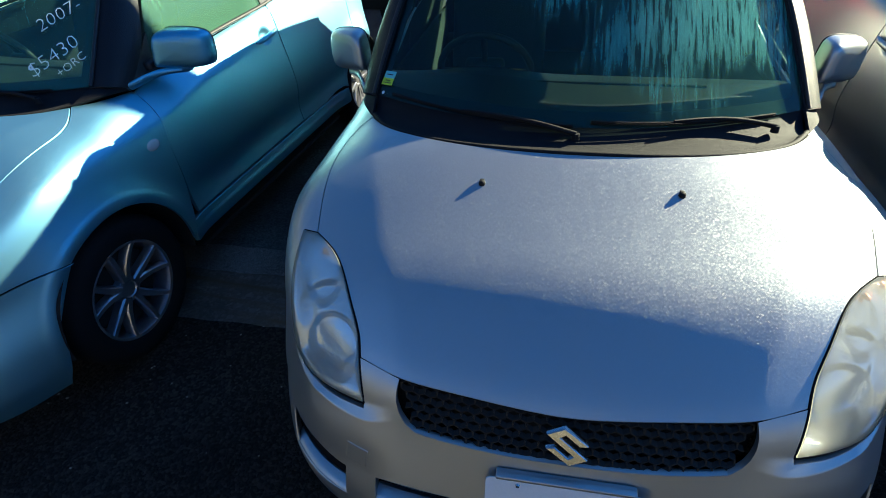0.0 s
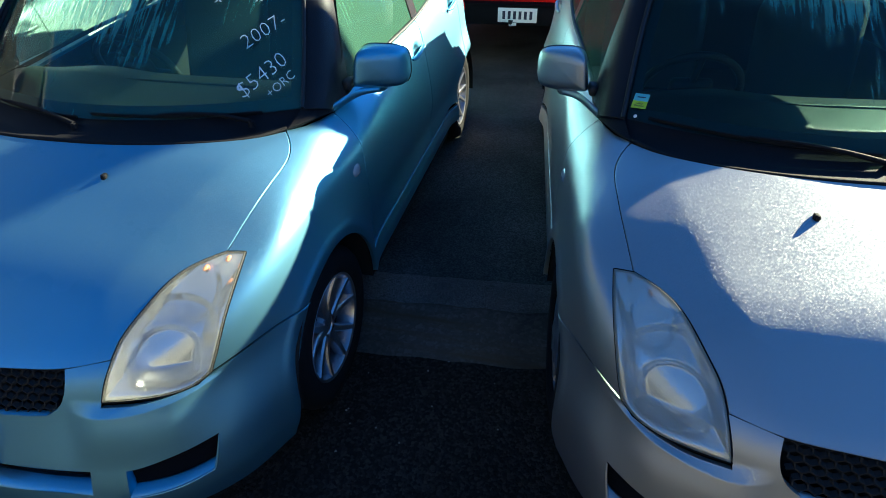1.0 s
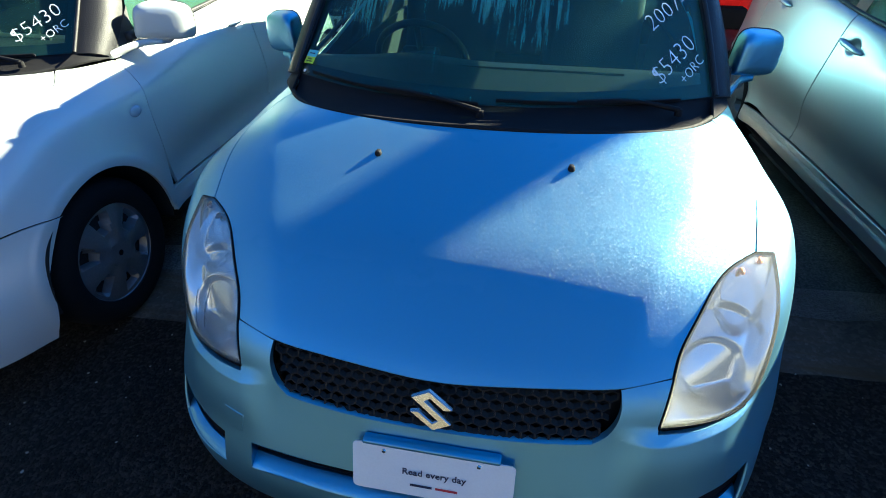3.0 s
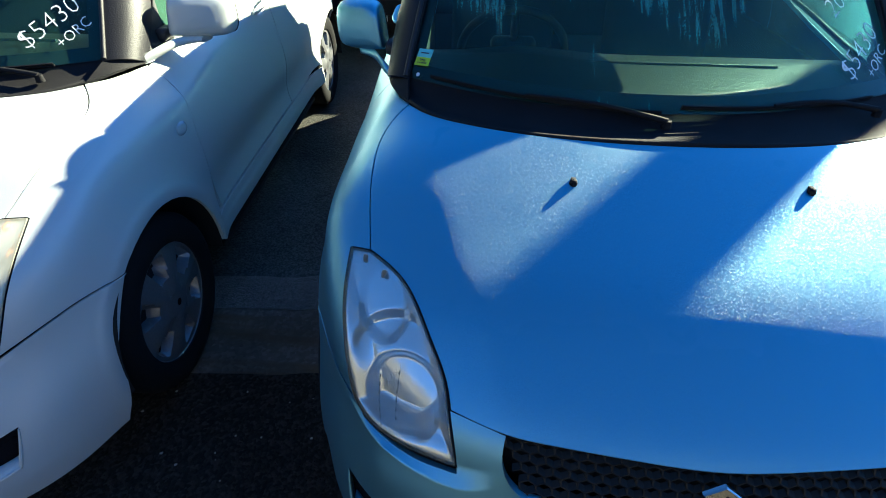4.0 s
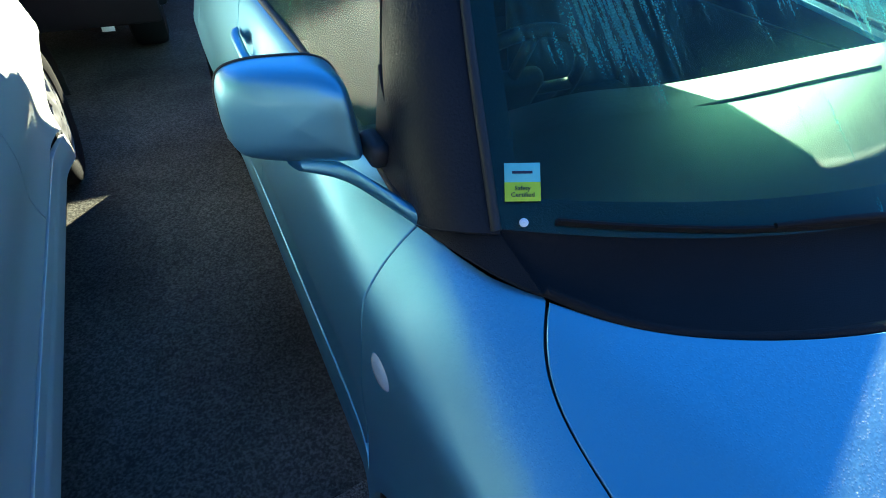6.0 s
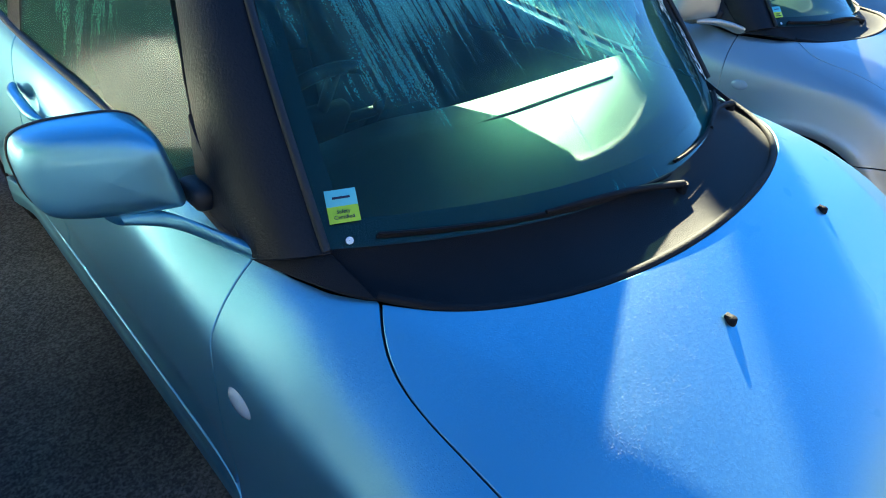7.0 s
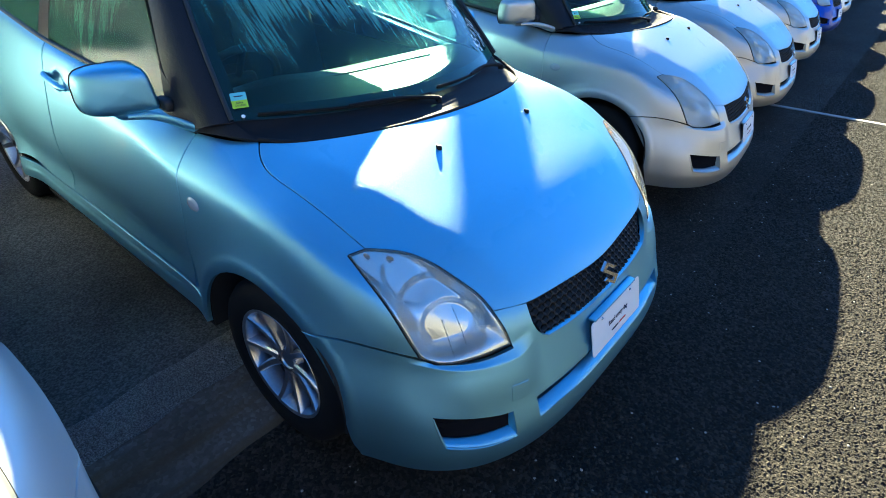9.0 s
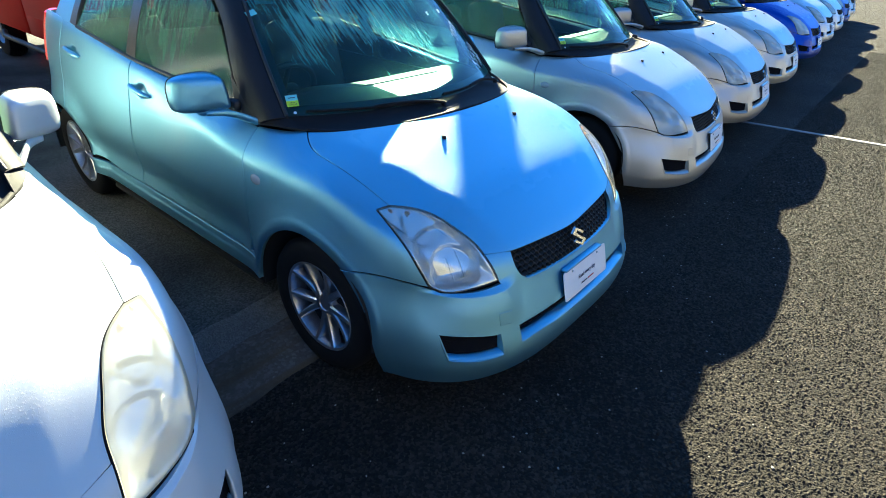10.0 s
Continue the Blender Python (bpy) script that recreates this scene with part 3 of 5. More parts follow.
def both_sides(name, shape, mats, under="", label="", sharp=50, key=""):
    for side, s in (("l", shape), ("r", shape.mirrored())):
        u = f"{under}_{side}" if under in SIDED else under
        piece(name, s.mesh(name, *mats, sharp=sharp), u, label, key=f"{name}{key}_{side}")


SIDED = set("headlight front_fender front_door rear_door door_mirror".split())


def build_front():
    bonnet = build_bonnet()
    shell = Shape()
    out_l = np.array((0.6, -0.5, 0.4))
    # bumper: rows of patches between the chin, the openings and the upper edge
    e_top = [(0.0, -0.690, 0.500), (0.16, -0.686, 0.503), (0.30, -0.672, 0.509), GRL, (0.483, -0.638, 0.538), (0.60, -0.576, 0.522), (0.708, -0.489, 0.552), (0.751, -0.420, 0.570), (0.809, -0.306, 0.579), (0.848, -0.197, 0.566)]
    row2 = [(0, -0.742, 0.372), (0.2, -0.735, 0.372), (0.445, -0.706, 0.370), (0.530, -0.686, 0.366), (0.62, -0.637, 0.379), (0.717, -0.548, 0.394), (0.79, -0.43, 0.402), (0.835, -0.318, 0.408)]
    row1 = [(0, -0.765, 0.303), (0.2, -0.758, 0.303), (0.445, -0.731, 0.302), (0.532, -0.712, 0.284), (0.62, -0.668, 0.284), (0.708, -0.592, 0.297), (0.79, -0.45, 0.320), (0.838, -0.335, 0.322)]
    row0 = [(0, -0.752, 0.200), (0.2, -0.748, 0.200), (0.445, -0.725, 0.196), (0.532, -0.700, 0.194), (0.62, -0.655, 0.190), (0.708, -0.585, 0.186), (0.78, -0.46, 0.182), (0.815, -0.37, 0.182)]
    bumper = Shape()

    def strip(a, b, i0, i1, j0, j1, nu, nv):
        """One bay of the bumper between the two rows, from station i0 to i1 below and j0 to j1 above."""
        ca, cb = curve(a), curve(b)
        sa = np.concatenate(([0], np.cumsum(np.linalg.norm(np.diff(np.array(a), axis=0), axis=1))))
        sb = np.concatenate(([0], np.cumsum(np.linalg.norm(np.diff(np.array(b), axis=0), axis=1))))
        sa, sb = sa / sa[-1], sb / sb[-1]
        lo = lambda t: ca(sa[i0] + (sa[i1] - sa[i0]) * t)
        hi = lambda t: cb(sb[j0] + (sb[j1] - sb[j0]) * t)
        e0 = [lo(np.array(0.0)), hi(np.array(0.0))]
        e1 = [lo(np.array(1.0)), hi(np.array(1.0))]
        return settle(coons(lo, hi, e0, e1, nu, nv))

    n7 = len(row0) - 1
    bays = [strip(row0, row1, 0, n7, 0, n7, 72, 12), strip(row1, row2, 2, 3, 2, 3, 10, 10), strip(row1, row2, 5, n7, 5, n7, 22, 10), strip(row2, e_top, 0, n7, 0, 9, 150, 64)]
    c_top = curve(e_top)
    s_top = np.concatenate(([0], np.cumsum(np.linalg.norm(np.diff(np.array(e_top), axis=0), axis=1))))
    s_top /= s_top[-1]
    nostril = settle(coons(lambda t: c_top(s_top[3] + (s_top[4] - s_top[3]) * t), [GRU, HBI], [GRL, (0.372, -0.652, 0.528), (0.396, -0.63, 0.575), GRU], [e_top[4], HBI], 24, 20))
    bays.append(nostril)
    for P in bays:
        for sgn in (1, -1):
            bumper.patch(P * (sgn, 1, 1), np.array((0.5 * sgn, -0.8, 0.1)))
    # turned-in walls of the openings and of the chin

    def reveal(line, depth, closed=True, slot=0):
        c = curve(line) if not callable(line) else line
        t = np.linspace(0, 1, 60)
        p = settle(c(t))
        g = slope(p)
        g /= np.linalg.norm(g, axis=1, keepdims=True)
        q = p.copy()
        q[:, 1] += depth
        mid = p * 0.9 + q * 0.1 + g * 0.001
        P = np.stack([p, mid, q])
        for sgn in (1, -1):
            bumper.add(P * (sgn, 1, 1), grid_faces(3, 60), slot)

    ls = [np.array(row1[3:6]), np.array([row1[5], (0.716, -0.566, 0.355), row2[5]]), np.array(row2[3:6][::-1]), np.array([row2[3], row1[3]])]
    for l_ in ls:
        reveal(l_, 0.028)
    for l_ in (row1[:3], row2[:3], [row1[2], row2[2]]):
        reveal(l_, 0.034)
    reveal(e_top[4:], 0.012)
    reveal([e_top[0], e_top[1], e_top[2], GRL], 0.018)
    reveal([GRL, (0.372, -0.652, 0.528), (0.396, -0.63, 0.575), GRU], 0.018)
    # sloping ledges at the foot of the openings
    for line, back, up in ((row1[:3], 0.040, 0.020), (row1[3:6], 0.034, 0.018)):
        p = settle(curve(line)(np.linspace(0, 1, 40)))
        ledge = np.stack([p, p + (0, 0.002, 0.004), p + (0, 0.5 * back, 0.75 * up), p + (0, back, up), p + (0, back + 0.02, up - 0.01)])
        for sgn in (1, -1):
            bumper.patch(ledge * (sgn, 1, 1), np.array((0, -0.4, 0.9)))
    # rolled lower and outer edge of the fog lamp opening
    edge = settle(np.concatenate([curve(q)(np.linspace(0, 1, 20))[:-1] for q in ls[:2]]))
    for sgn in (1, -1):
        bumper.tube(edge * (sgn, 1, 1), 0.0045 * np.sin(np.linspace(0.15, 2.9, len(edge)))**0.5, 8)
    me = bumper.mesh("front_bumper", PAINT, sharp=40)
    piece("front_bumper", me)
    # dark grilles inside the openings
    fogin = Shape()
    fogin.patch(coons([(0.52, -0.685, 0.27), (0.62, -0.63, 0.27), (0.73, -0.535, 0.28)], [(0.52, -0.672, 0.39), (0.62, -0.612, 0.395), (0.73, -0.52, 0.40)], [(0.52, -0.685, 0.27), (0.52, -0.672, 0.39)], [(0.73, -0.535, 0.28), (0.73, -0.52, 0.40)], 6, 4), np.array((0, -1, 0)))
    for k in range(11):
        x = 0.525 + 0.019 * k
        y = -0.676 + 0.55 * (x - 0.525) + 0.9 * (x - 0.525)**2
        for z in (0.288, 0.310, 0.332, 0.354):
            zz = z + 0.011 * (k % 2)
            fogin.tube([(x, y, zz), (x + 0.019, y + 0.012, zz + (0.011 if k % 2 == 0 else -0.011))], 0.0016, 4)
    both_sides("fog_lamp_grille", fogin, (MESH_BLACK,), "front_bumper")
    intake = Shape()
    intake.patch(coons([(-0.45, -0.69, 0.28), (0, -0.722, 0.28), (0.45, -0.69, 0.28)], [(-0.45, -0.675, 0.4), (0, -0.708, 0.4), (0.45, -0.675, 0.4)], [(-0.45, -0.69, 0.28), (-0.45, -0.675, 0.4)], [(0.45, -0.69, 0.28), (0.45, -0.675, 0.4)], 8, 4), np.array((0, -1, 0)))
    for z in (0.315, 0.338, 0.36):
        intake.tube([(-0.44, -0.692, z), (-0.2, -0.720, z), (0.2, -0.720, z), (0.44, -0.692, z)], 0.0035, 6)
    piece("lower_intake", intake.mesh("lower_intake", MESH_BLACK), "front_bumper")
    # tow hook cap
    cap_c = [(0.465, -0.676, 0.434), (0.518, -0.654, 0.438)], [(0.472, -0.690, 0.389), (0.525, -0.672, 0.394)]
    P = skin(cap_c[1], cap_c[0], [cap_c[1][0], cap_c[0][0]], [cap_c[1][1], cap_c[0][1]], 8, 8, 0.001, 0.0016)
    piece("tow_hook_cap", Shape().patch(P * (-1, 1, 1), np.array((0, -1, 0)), 0.004).mesh("tow_hook_cap", PAINT), "front_bumper")
    # number plate holder and the card on it
    hold = Shape().box((0.005, -0.711, 0.471), (0.31, 0.026, 0.012), round_=0.004)
    piece("plate_holder", hold.mesh("plate_holder", PAINT), "front_bumper")
    tilt = Matrix.Rotation(radians(-15), 3, "X")
    card = Shape()
    ang = np.linspace(0, 2 * np.pi, 33)[:-1]
    oval = np.stack([np.sign(np.cos(ang)) * 0.1705 + 0.012 * np.cos(ang), np.sign(np.sin(ang)) * 0.0505 + 0.012 * np.sin(ang)], -1)
    pts = [tuple(np.array(tilt @ Vector((x, d_, z))) + (0.011, -0.737, 0.410)) for d_ in (-0.0015, 0.0015) for x, z in oval]
    card.add(pts, [tuple(range(32)), tuple(range(63, 31, -1))] + [(j, j + 32, (j + 1) % 32 + 32, (j + 1) % 32) for j in range(32)])
    piece("sign_plate", card.mesh("sign_plate", WHITE_CARD, sharp=30), "front_bumper", "white card plate with dark lettering")
    for sx in (-0.105, 0.108):
        sc = Shape().lathe([(-0.004, 0.0005), (-0.0035, 0.004), (0, 0.006)], "y", 12, centre=(sx + 0.006, -0.7255, 0.456))
        piece("screw", sc.mesh("screw", CHROME), "front_bumper", key=f"screw{sx}")
    # headlights
    lens = skin(edge_lamp_low, [HLT, BHL], edge_lamp_out, edge_lamp_in, 30, 34, 0.0055, 0.004)
    # close rows along the rim keep its roll-over tight
    for _ in range(2):
        lens = np.concatenate([lens[:1], lens[:1] * 0.88 + lens[1:2] * 0.12, lens[1:-1], lens[-1:] * 0.88 + lens[-2:-1] * 0.12, lens[-1:]]).transpose(1, 0, 2)
    base = skin(edge_lamp_low, [HLT, BHL], edge_lamp_out, edge_lamp_in, 30, 34, 0.003)
    # reflector: a shallow tray with a round dipped-beam bowl below and an oval bowl above
    fine = skin(edge_lamp_low, [HLT, BHL], edge_lamp_out, edge_lamp_in, 84, 96, 0.0055)
    gf = slope(fine)
    gf /= np.linalg.norm(gf, axis=-1, keepdims=True)
    uu, vv = np.meshgrid(np.linspace(0, 1, 84), np.linspace(0, 1, 96))
    rim_in = np.clip(np.minimum(np.minimum(uu / 0.30, (1 - uu) / 0.12), np.minimum(vv / 0.12, (1 - vv) / 0.45)), 0, 1)
    rim_in = rim_in**2 * (3 - 2 * rim_in)
    depth = 0.002 + 0.014 * rim_in
    r_low = np.linalg.norm((fine - np.array((0.606, -0.535, 0.612))) * (1.0, 0.9, 1.0), axis=-1) / 0.096
    r_band = np.linalg.norm((fine - np.array((0.622, -0.500, 0.655))) * (1.0, 0.9, 1.0), axis=-1) / 0.128
    r_up = np.linalg.norm((fine - np.array((0.650, -0.390, 0.740))) * (1.2, 0.75, 0.8), axis=-1) / 0.074
    depth = depth + rim_in * step(1 - r_up, 0.0, 0.35) * 0.009
    depth = depth + rim_in * step(1 - r_band, 0.0, 0.22) * 0.012
    depth = depth + rim_in * step(1 - r_low, 0.0, 0.20) * (0.009 + 0.006 * np.clip(1 - r_low**2, 0, 1))
    back = fine - gf * depth[..., None] + np.array((0, 0.35, 0)) * (depth - 0.002)[..., None]
    house = Shape().patch(back, out_l)
    for key, s in (("l", Shape().patch(lens, out_l, 0.006)), ("r", Shape().patch(lens, out_l, 0.006).mirrored())):
        piece("headlight", s.mesh("headlight", LENS), key=f"headlight_{key}", label="hazy clear plastic headlight lens")
    both_sides("lamp_housing", house, (LAMP_SHELL,), "headlight")
    for key, v, u, r in (("top", 90, 44, 1.5), ("bowl", 79, 62, 1.3)):
        spot_ = fine[v, u] - gf[v, u] * 0.005
        bulb = Shape().lathe([(-0.009 * r, 0.001), (-0.007 * r, 0.003 * r), (0.0, 0.0045 * r), (0.007 * r, 0.004 * r), (0.010 * r, 0.001)], "y", 14, centre=tuple(spot_))
        both_sides("turn_bulb", bulb, (AMBER,), "headlight", "amber bulb", key=key)
    rim = np.concatenate([base[0], base[1:, -1], base[-1, -2::-1], base[-2:0:-1, 0]])
    gb = slope(rim)
    gb /= np.linalg.norm(gb, axis=-1, keepdims=True)
    both_sides("lamp_seal", Shape().tube(rim - 0.0022 * gb, 0.0046, 8, closed=True), (MESH_BLACK,), "headlight")
    # fender
    seam_pts = curve(edge_side)(np.linspace(0, 1, 80))
    cut = int(np.argmin(np.abs(seam_pts[:, 1] + 0.19)))
    joint = tuple(seam_pts[cut])
    split = [SEA, (0.838, -0.20, 0.66), (0.80, -0.205, 0.755), joint]
    arch_a0 = math.atan2(SEA[2] - 0.30, SEA[1])
    front_top = along([tuple(q) for q in seam_pts[:cut - 1:-1]])
    # the fender wraps round the lamp's pointed top corner
    lamp_side = along([tuple(q) for q in curve(edge_lamp_out)(np.linspace(0, 1, 40))] + [tuple(seam_pts[-1])])
    front_part = skin([HLO, (0.751, -0.420, 0.576), (0.809, -0.306, 0.585), SEA], front_top, lamp_side, split, 24, 44, 0.0)
    rear_top = along([tuple(q) for q in seam_pts[cut::-1]] + [(0.668, 0.220, 0.938), (0.700, 0.268, 0.943), (0.722, 0.335, 0.938), DOOR_SEAM[-1]])
    rear_part = skin(along([SEA] + arch(0, arch_a0 - 0.1, 0.05, 16)), rear_top, split, [(0.845, 0.335, 0.317), (0.842, 0.39, 0.42)] + DOOR_SEAM[1:], 90, 40, 0.0)
    f = Shape()
    for P in (front_part, rear_part):
        f.patch(P, np.array((1, 0, 0.3)), 0.012, lip=0.0008)
    both_sides("front_fender", f, (PAINT,))
    lamp = Shape()
    uu = np.linspace(0, 2 * np.pi, 25)
    rr = np.linspace(0.02, 1, 6)
    P = np.stack([0.83 + 0 * np.outer(rr, uu), 0.317 + np.outer(rr, np.cos(uu)) * 0.034, 0.752 + np.outer(rr, np.sin(uu)) * 0.021], -1)
    P = settle(P)
    P[..., 0] += (0.007 * np.sqrt(np.maximum(1 - rr**2, 0)) + 0.001)[:, None]
    lamp.patch(P, np.array((1, 0, 0)))
    both_sides("side_repeater", lamp, (LENS_SOLID,), "front_fender", "clear oval side lamp")
    # added near-black shell: its colour stands in for shade in the panel gaps
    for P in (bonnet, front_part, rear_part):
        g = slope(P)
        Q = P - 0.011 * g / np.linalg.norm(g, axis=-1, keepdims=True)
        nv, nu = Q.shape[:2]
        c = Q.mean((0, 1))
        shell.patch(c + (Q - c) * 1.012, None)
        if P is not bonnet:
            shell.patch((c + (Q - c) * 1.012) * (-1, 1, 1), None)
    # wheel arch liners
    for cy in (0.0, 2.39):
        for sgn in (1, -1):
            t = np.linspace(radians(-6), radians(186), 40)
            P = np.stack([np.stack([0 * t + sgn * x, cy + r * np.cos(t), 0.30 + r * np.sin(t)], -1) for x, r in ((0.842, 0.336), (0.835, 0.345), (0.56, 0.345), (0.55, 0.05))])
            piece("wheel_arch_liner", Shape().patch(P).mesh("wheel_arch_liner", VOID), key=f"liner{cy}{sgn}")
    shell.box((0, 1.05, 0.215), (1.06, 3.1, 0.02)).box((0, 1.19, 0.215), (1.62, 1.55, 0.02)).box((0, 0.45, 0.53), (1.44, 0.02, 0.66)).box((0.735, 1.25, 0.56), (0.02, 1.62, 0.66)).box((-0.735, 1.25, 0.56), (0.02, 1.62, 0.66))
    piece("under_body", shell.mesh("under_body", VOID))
    # upper grille
    gr = Shape()
    back_p = coons([(-0.40, -0.59, 0.49), (0, -0.63, 0.475), (0.40, -0.59, 0.49)], [(-0.43, -0.53, 0.63), (0, -0.57, 0.62), (0.43, -0.53, 0.63)], [(-0.40, -0.59, 0.49), (-0.43, -0.53, 0.63)], [(0.40, -0.59, 0.49), (0.43, -0.53, 0.63)], 20, 6)
    gr.patch(back_p, np.array((0, -1, 0)))
    piece("grille", gr.mesh("grille", VOID))
    comb = Shape()
    sx, sz = 0.0300, 0.0215
    seg = set()
    rows_, cols = 12, 36
    for r in range(-1, rows_):
        for c in range(-cols // 2, cols // 2 + 1):
            cx = (c + 0.5 * (r % 2)) * sx
            cz = 0.474 + r * sz * 0.82
            hexa = [(cx + dx * sx / 2, cz + dz * sz * 0.55) for dx, dz in ((0, 1), (1, 0.5), (1, -0.5), (0, -1), (-1, -0.5), (-1, 0.5))]
            for i in range(6):
                a, b = hexa[i], hexa[(i + 1) % 6]
                key = tuple(sorted([(round(a[0], 3), round(a[1], 3)), (round(b[0], 3), round(b[1], 3))]))
                seg.add(key)

    def inside(x, z):
        ax = abs(x)
        return ax < 0.362 + 0.435 * (z - 0.511) and 0.468 + 0.05 * ax**2 < z < 0.622 + 0.10 * ax**2

    for a, b in sorted(seg):
        if inside(*a) and inside(*b):
            P = np.array([(a[0], -0.70, a[1]), (b[0], -0.70, b[1])])
            for q in P:
                q[1] = (-0.677 + 0.55 * (q[2] - 0.50)) * (1 - (abs(q[0]) / 0.84)**2.9)**(1 / 2.9)
            d = P[1] - P[0]
            w = np.array((-d[2], 0, d[0])) / np.linalg.norm(d) * 0.0020
            o = np.array((0, 0.012, 0.003))
            v = [P[0] - w, P[0] + w, P[1] + w, P[1] - w, P[0] - w * 1.6 + o, P[0] + w * 1.6 + o, P[1] + w * 1.6 + o, P[1] - w * 1.6 + o]
            comb.add(v, [(0, 1, 2, 3), (0, 4, 5, 1), (1, 5, 6, 2), (2, 6, 7, 3), (3, 7, 4, 0)])
    piece("honeycomb", comb.mesh("honeycomb", COMB, smooth=False), "grille", "black plastic honeycomb mesh")
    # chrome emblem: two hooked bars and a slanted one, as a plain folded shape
    em = Shape()
    half = [(-1.0, 0.58), (-0.16, 1.0), (1.0, 0.16), (0.58, 0.08), (-0.10, 0.60), (-0.34, 0.46)]
    poly = np.array(half + [(-x, -z) for x, z in half]) * (0.046, 0.039)
    k = len(poly)
    d0, d1 = poly - np.roll(poly, 1, 0), np.roll(poly, -1, 0) - poly
    d0, d1 = [d / np.linalg.norm(d, axis=1, keepdims=True) for d in (d0, d1)]
    inset = np.stack([d0[:, 1] + d1[:, 1], -(d0[:, 0] + d1[:, 0])], -1)
    inset /= np.maximum(np.linalg.norm(inset, axis=1, keepdims=True), 0.5)
    pts, f = [], []
    for in_, h in ((0.0, 0.004), (0.0, -0.002), (0.0020, -0.0048)):
        pts += [(x, -0.680 + h + z * 0.50, 0.562 + z) for x, z in poly + inset * in_]
    for r in range(2):
        f += [(r * k + j, r * k + (j + 1) % k, (r + 1) * k + (j + 1) % k, (r + 1) * k + j) for j in range(k)]
    f.append(tuple(2 * k + j for j in range(k)))
    em.add(pts, f)
    piece("emblem", em.mesh("emblem", BRIGHT, smooth=False), "grille", "chrome folded emblem")


LENS_SOLID = plain("clear_plastic", (0.34, 0.37, 0.40), 0.12, vary=0.06, coat=0.5)


def build_sides():
    top = [(0.735, 0.415, 0.930), (0.735, 0.74, 0.975), (0.752, 1.05, 1.008), (0.770, 1.386, 1.032)]
    seam2 = [(0.822, 1.462, 0.385), (0.838, 1.434, 0.63), (0.817, 1.385, 0.894), (0.770, 1.386, 1.032)]
    low = [(0.830, 0.425, 0.385), (0.825, 0.80, 0.385), (0.822, 1.462, 0.385)]
    P = skin(low, top, [low[0]] + DOOR_SEAM[1:], seam2, 110, 84, 0.006)
    both_sides("front_door", Shape().patch(P, np.array((1, 0, 0)), 0.014), (PAINT,))
    a_front = [(0.832, 2.06, 0.385)] + arch(2.39, radians(165), radians(112), 7, x=0.855)
    low2 = [(0.822, 1.462, 0.385), (0.825, 1.80, 0.385)] + a_front[:1] + a_front[1:]
    top2 = [(0.770, 1.386, 1.032), (0.770, 1.70, 1.068), (0.765, 1.95, 1.095), (0.755, 2.20, 1.12)]
    end2 = [a_front[-1], (0.84, 2.27, 0.75), (0.815, 2.26, 0.95), (0.755, 2.20, 1.12)]
    P2 = skin(low2, top2, seam2, end2, 100, 76, 0.005)
    both_sides("rear_door", Shape().patch(P2, np.array((1, 0, 0)), 0.014), (PAINT,))
    low3 = arch(2.39, radians(112), radians(-15), 12, x=0.855)
    top3 = [(0.755, 2.20, 1.12), (0.73, 2.42, 1.13), (0.66, 2.62, 1.10)]
    end3 = [low3[-1], (0.80, 2.66, 0.45), (0.76, 2.70, 0.75), (0.66, 2.62, 1.10)]
    P3 = skin(low3, top3, end2, end3, 40, 40)
    both_sides("rear_quarter_panel", Shape().patch(P3, np.array((1, 0, 0)), 0.012, lip=0.0008), (PAINT,))
    half = [low3[-1], (0.55, 2.85, 0.25), (0.0, 2.90, 0.22)]
    halft = [(0.66, 2.62, 1.10), (0.4, 2.73, 1.06), (0.0, 2.78, 1.05)]
    P4 = skin(half, halft, end3, [(0, 2.90, 0.22), (0, 2.93, 0.6), (0, 2.78, 1.05)], 30, 40, 0.0)
    hatch = Shape()
    for sgn in (1, -1):
        hatch.patch(P4 * (sgn, 1, 1), np.array((0, 1, 0)))
    piece("tailgate", hatch.mesh("tailgate", PAINT))
    s0, s1 = [(0.82, 0.350, 0.292), (0.81, 1.2, 0.292), (0.82, 2.06, 0.292)], [(0.84, 0.352, 0.378), (0.825, 1.2, 0.378), (0.84, 2.055, 0.378)]
    sill = skin(s0, s1, [s0[0], s1[0]], [s0[-1], s1[-1]], 60, 20, 0.001)
    both_sides("sill", Shape().patch(sill, np.array((1, 0, 0)), 0.02), (PAINT,))
    tl = skin([(0.80, 2.60, 0.85), (0.62, 2.76, 0.85)], [(0.70, 2.56, 1.10), (0.60, 2.66, 1.10)], [(0.80, 2.60, 0.85), (0.70, 2.56, 1.10)], [(0.62, 2.76, 0.85), (0.60, 2.66, 1.10)], 10, 12, 0.0, 0.012)
    both_sides("tail_light", Shape().patch(tl, np.array((1, 1, 0)), 0.02), (TAIL_RED,))
    # inner door walls, to close the cabin
    inner = Shape()
    for P in (P, P2, P3):
        g = slope(P)
        Q = P - 0.016 * g / np.linalg.norm(g, axis=-1, keepdims=True)
        c = Q.mean((0, 1))
        for sgn in (1, -1):
            inner.patch((c + (Q - c) * 1.01) * (sgn, 1, 1))
    g = slope(P4)
    Q = P4 - 0.02 * g / np.linalg.norm(g, axis=-1, keepdims=True)
    for sgn in (1, -1):
        inner.patch(Q * (sgn, 1, 1))
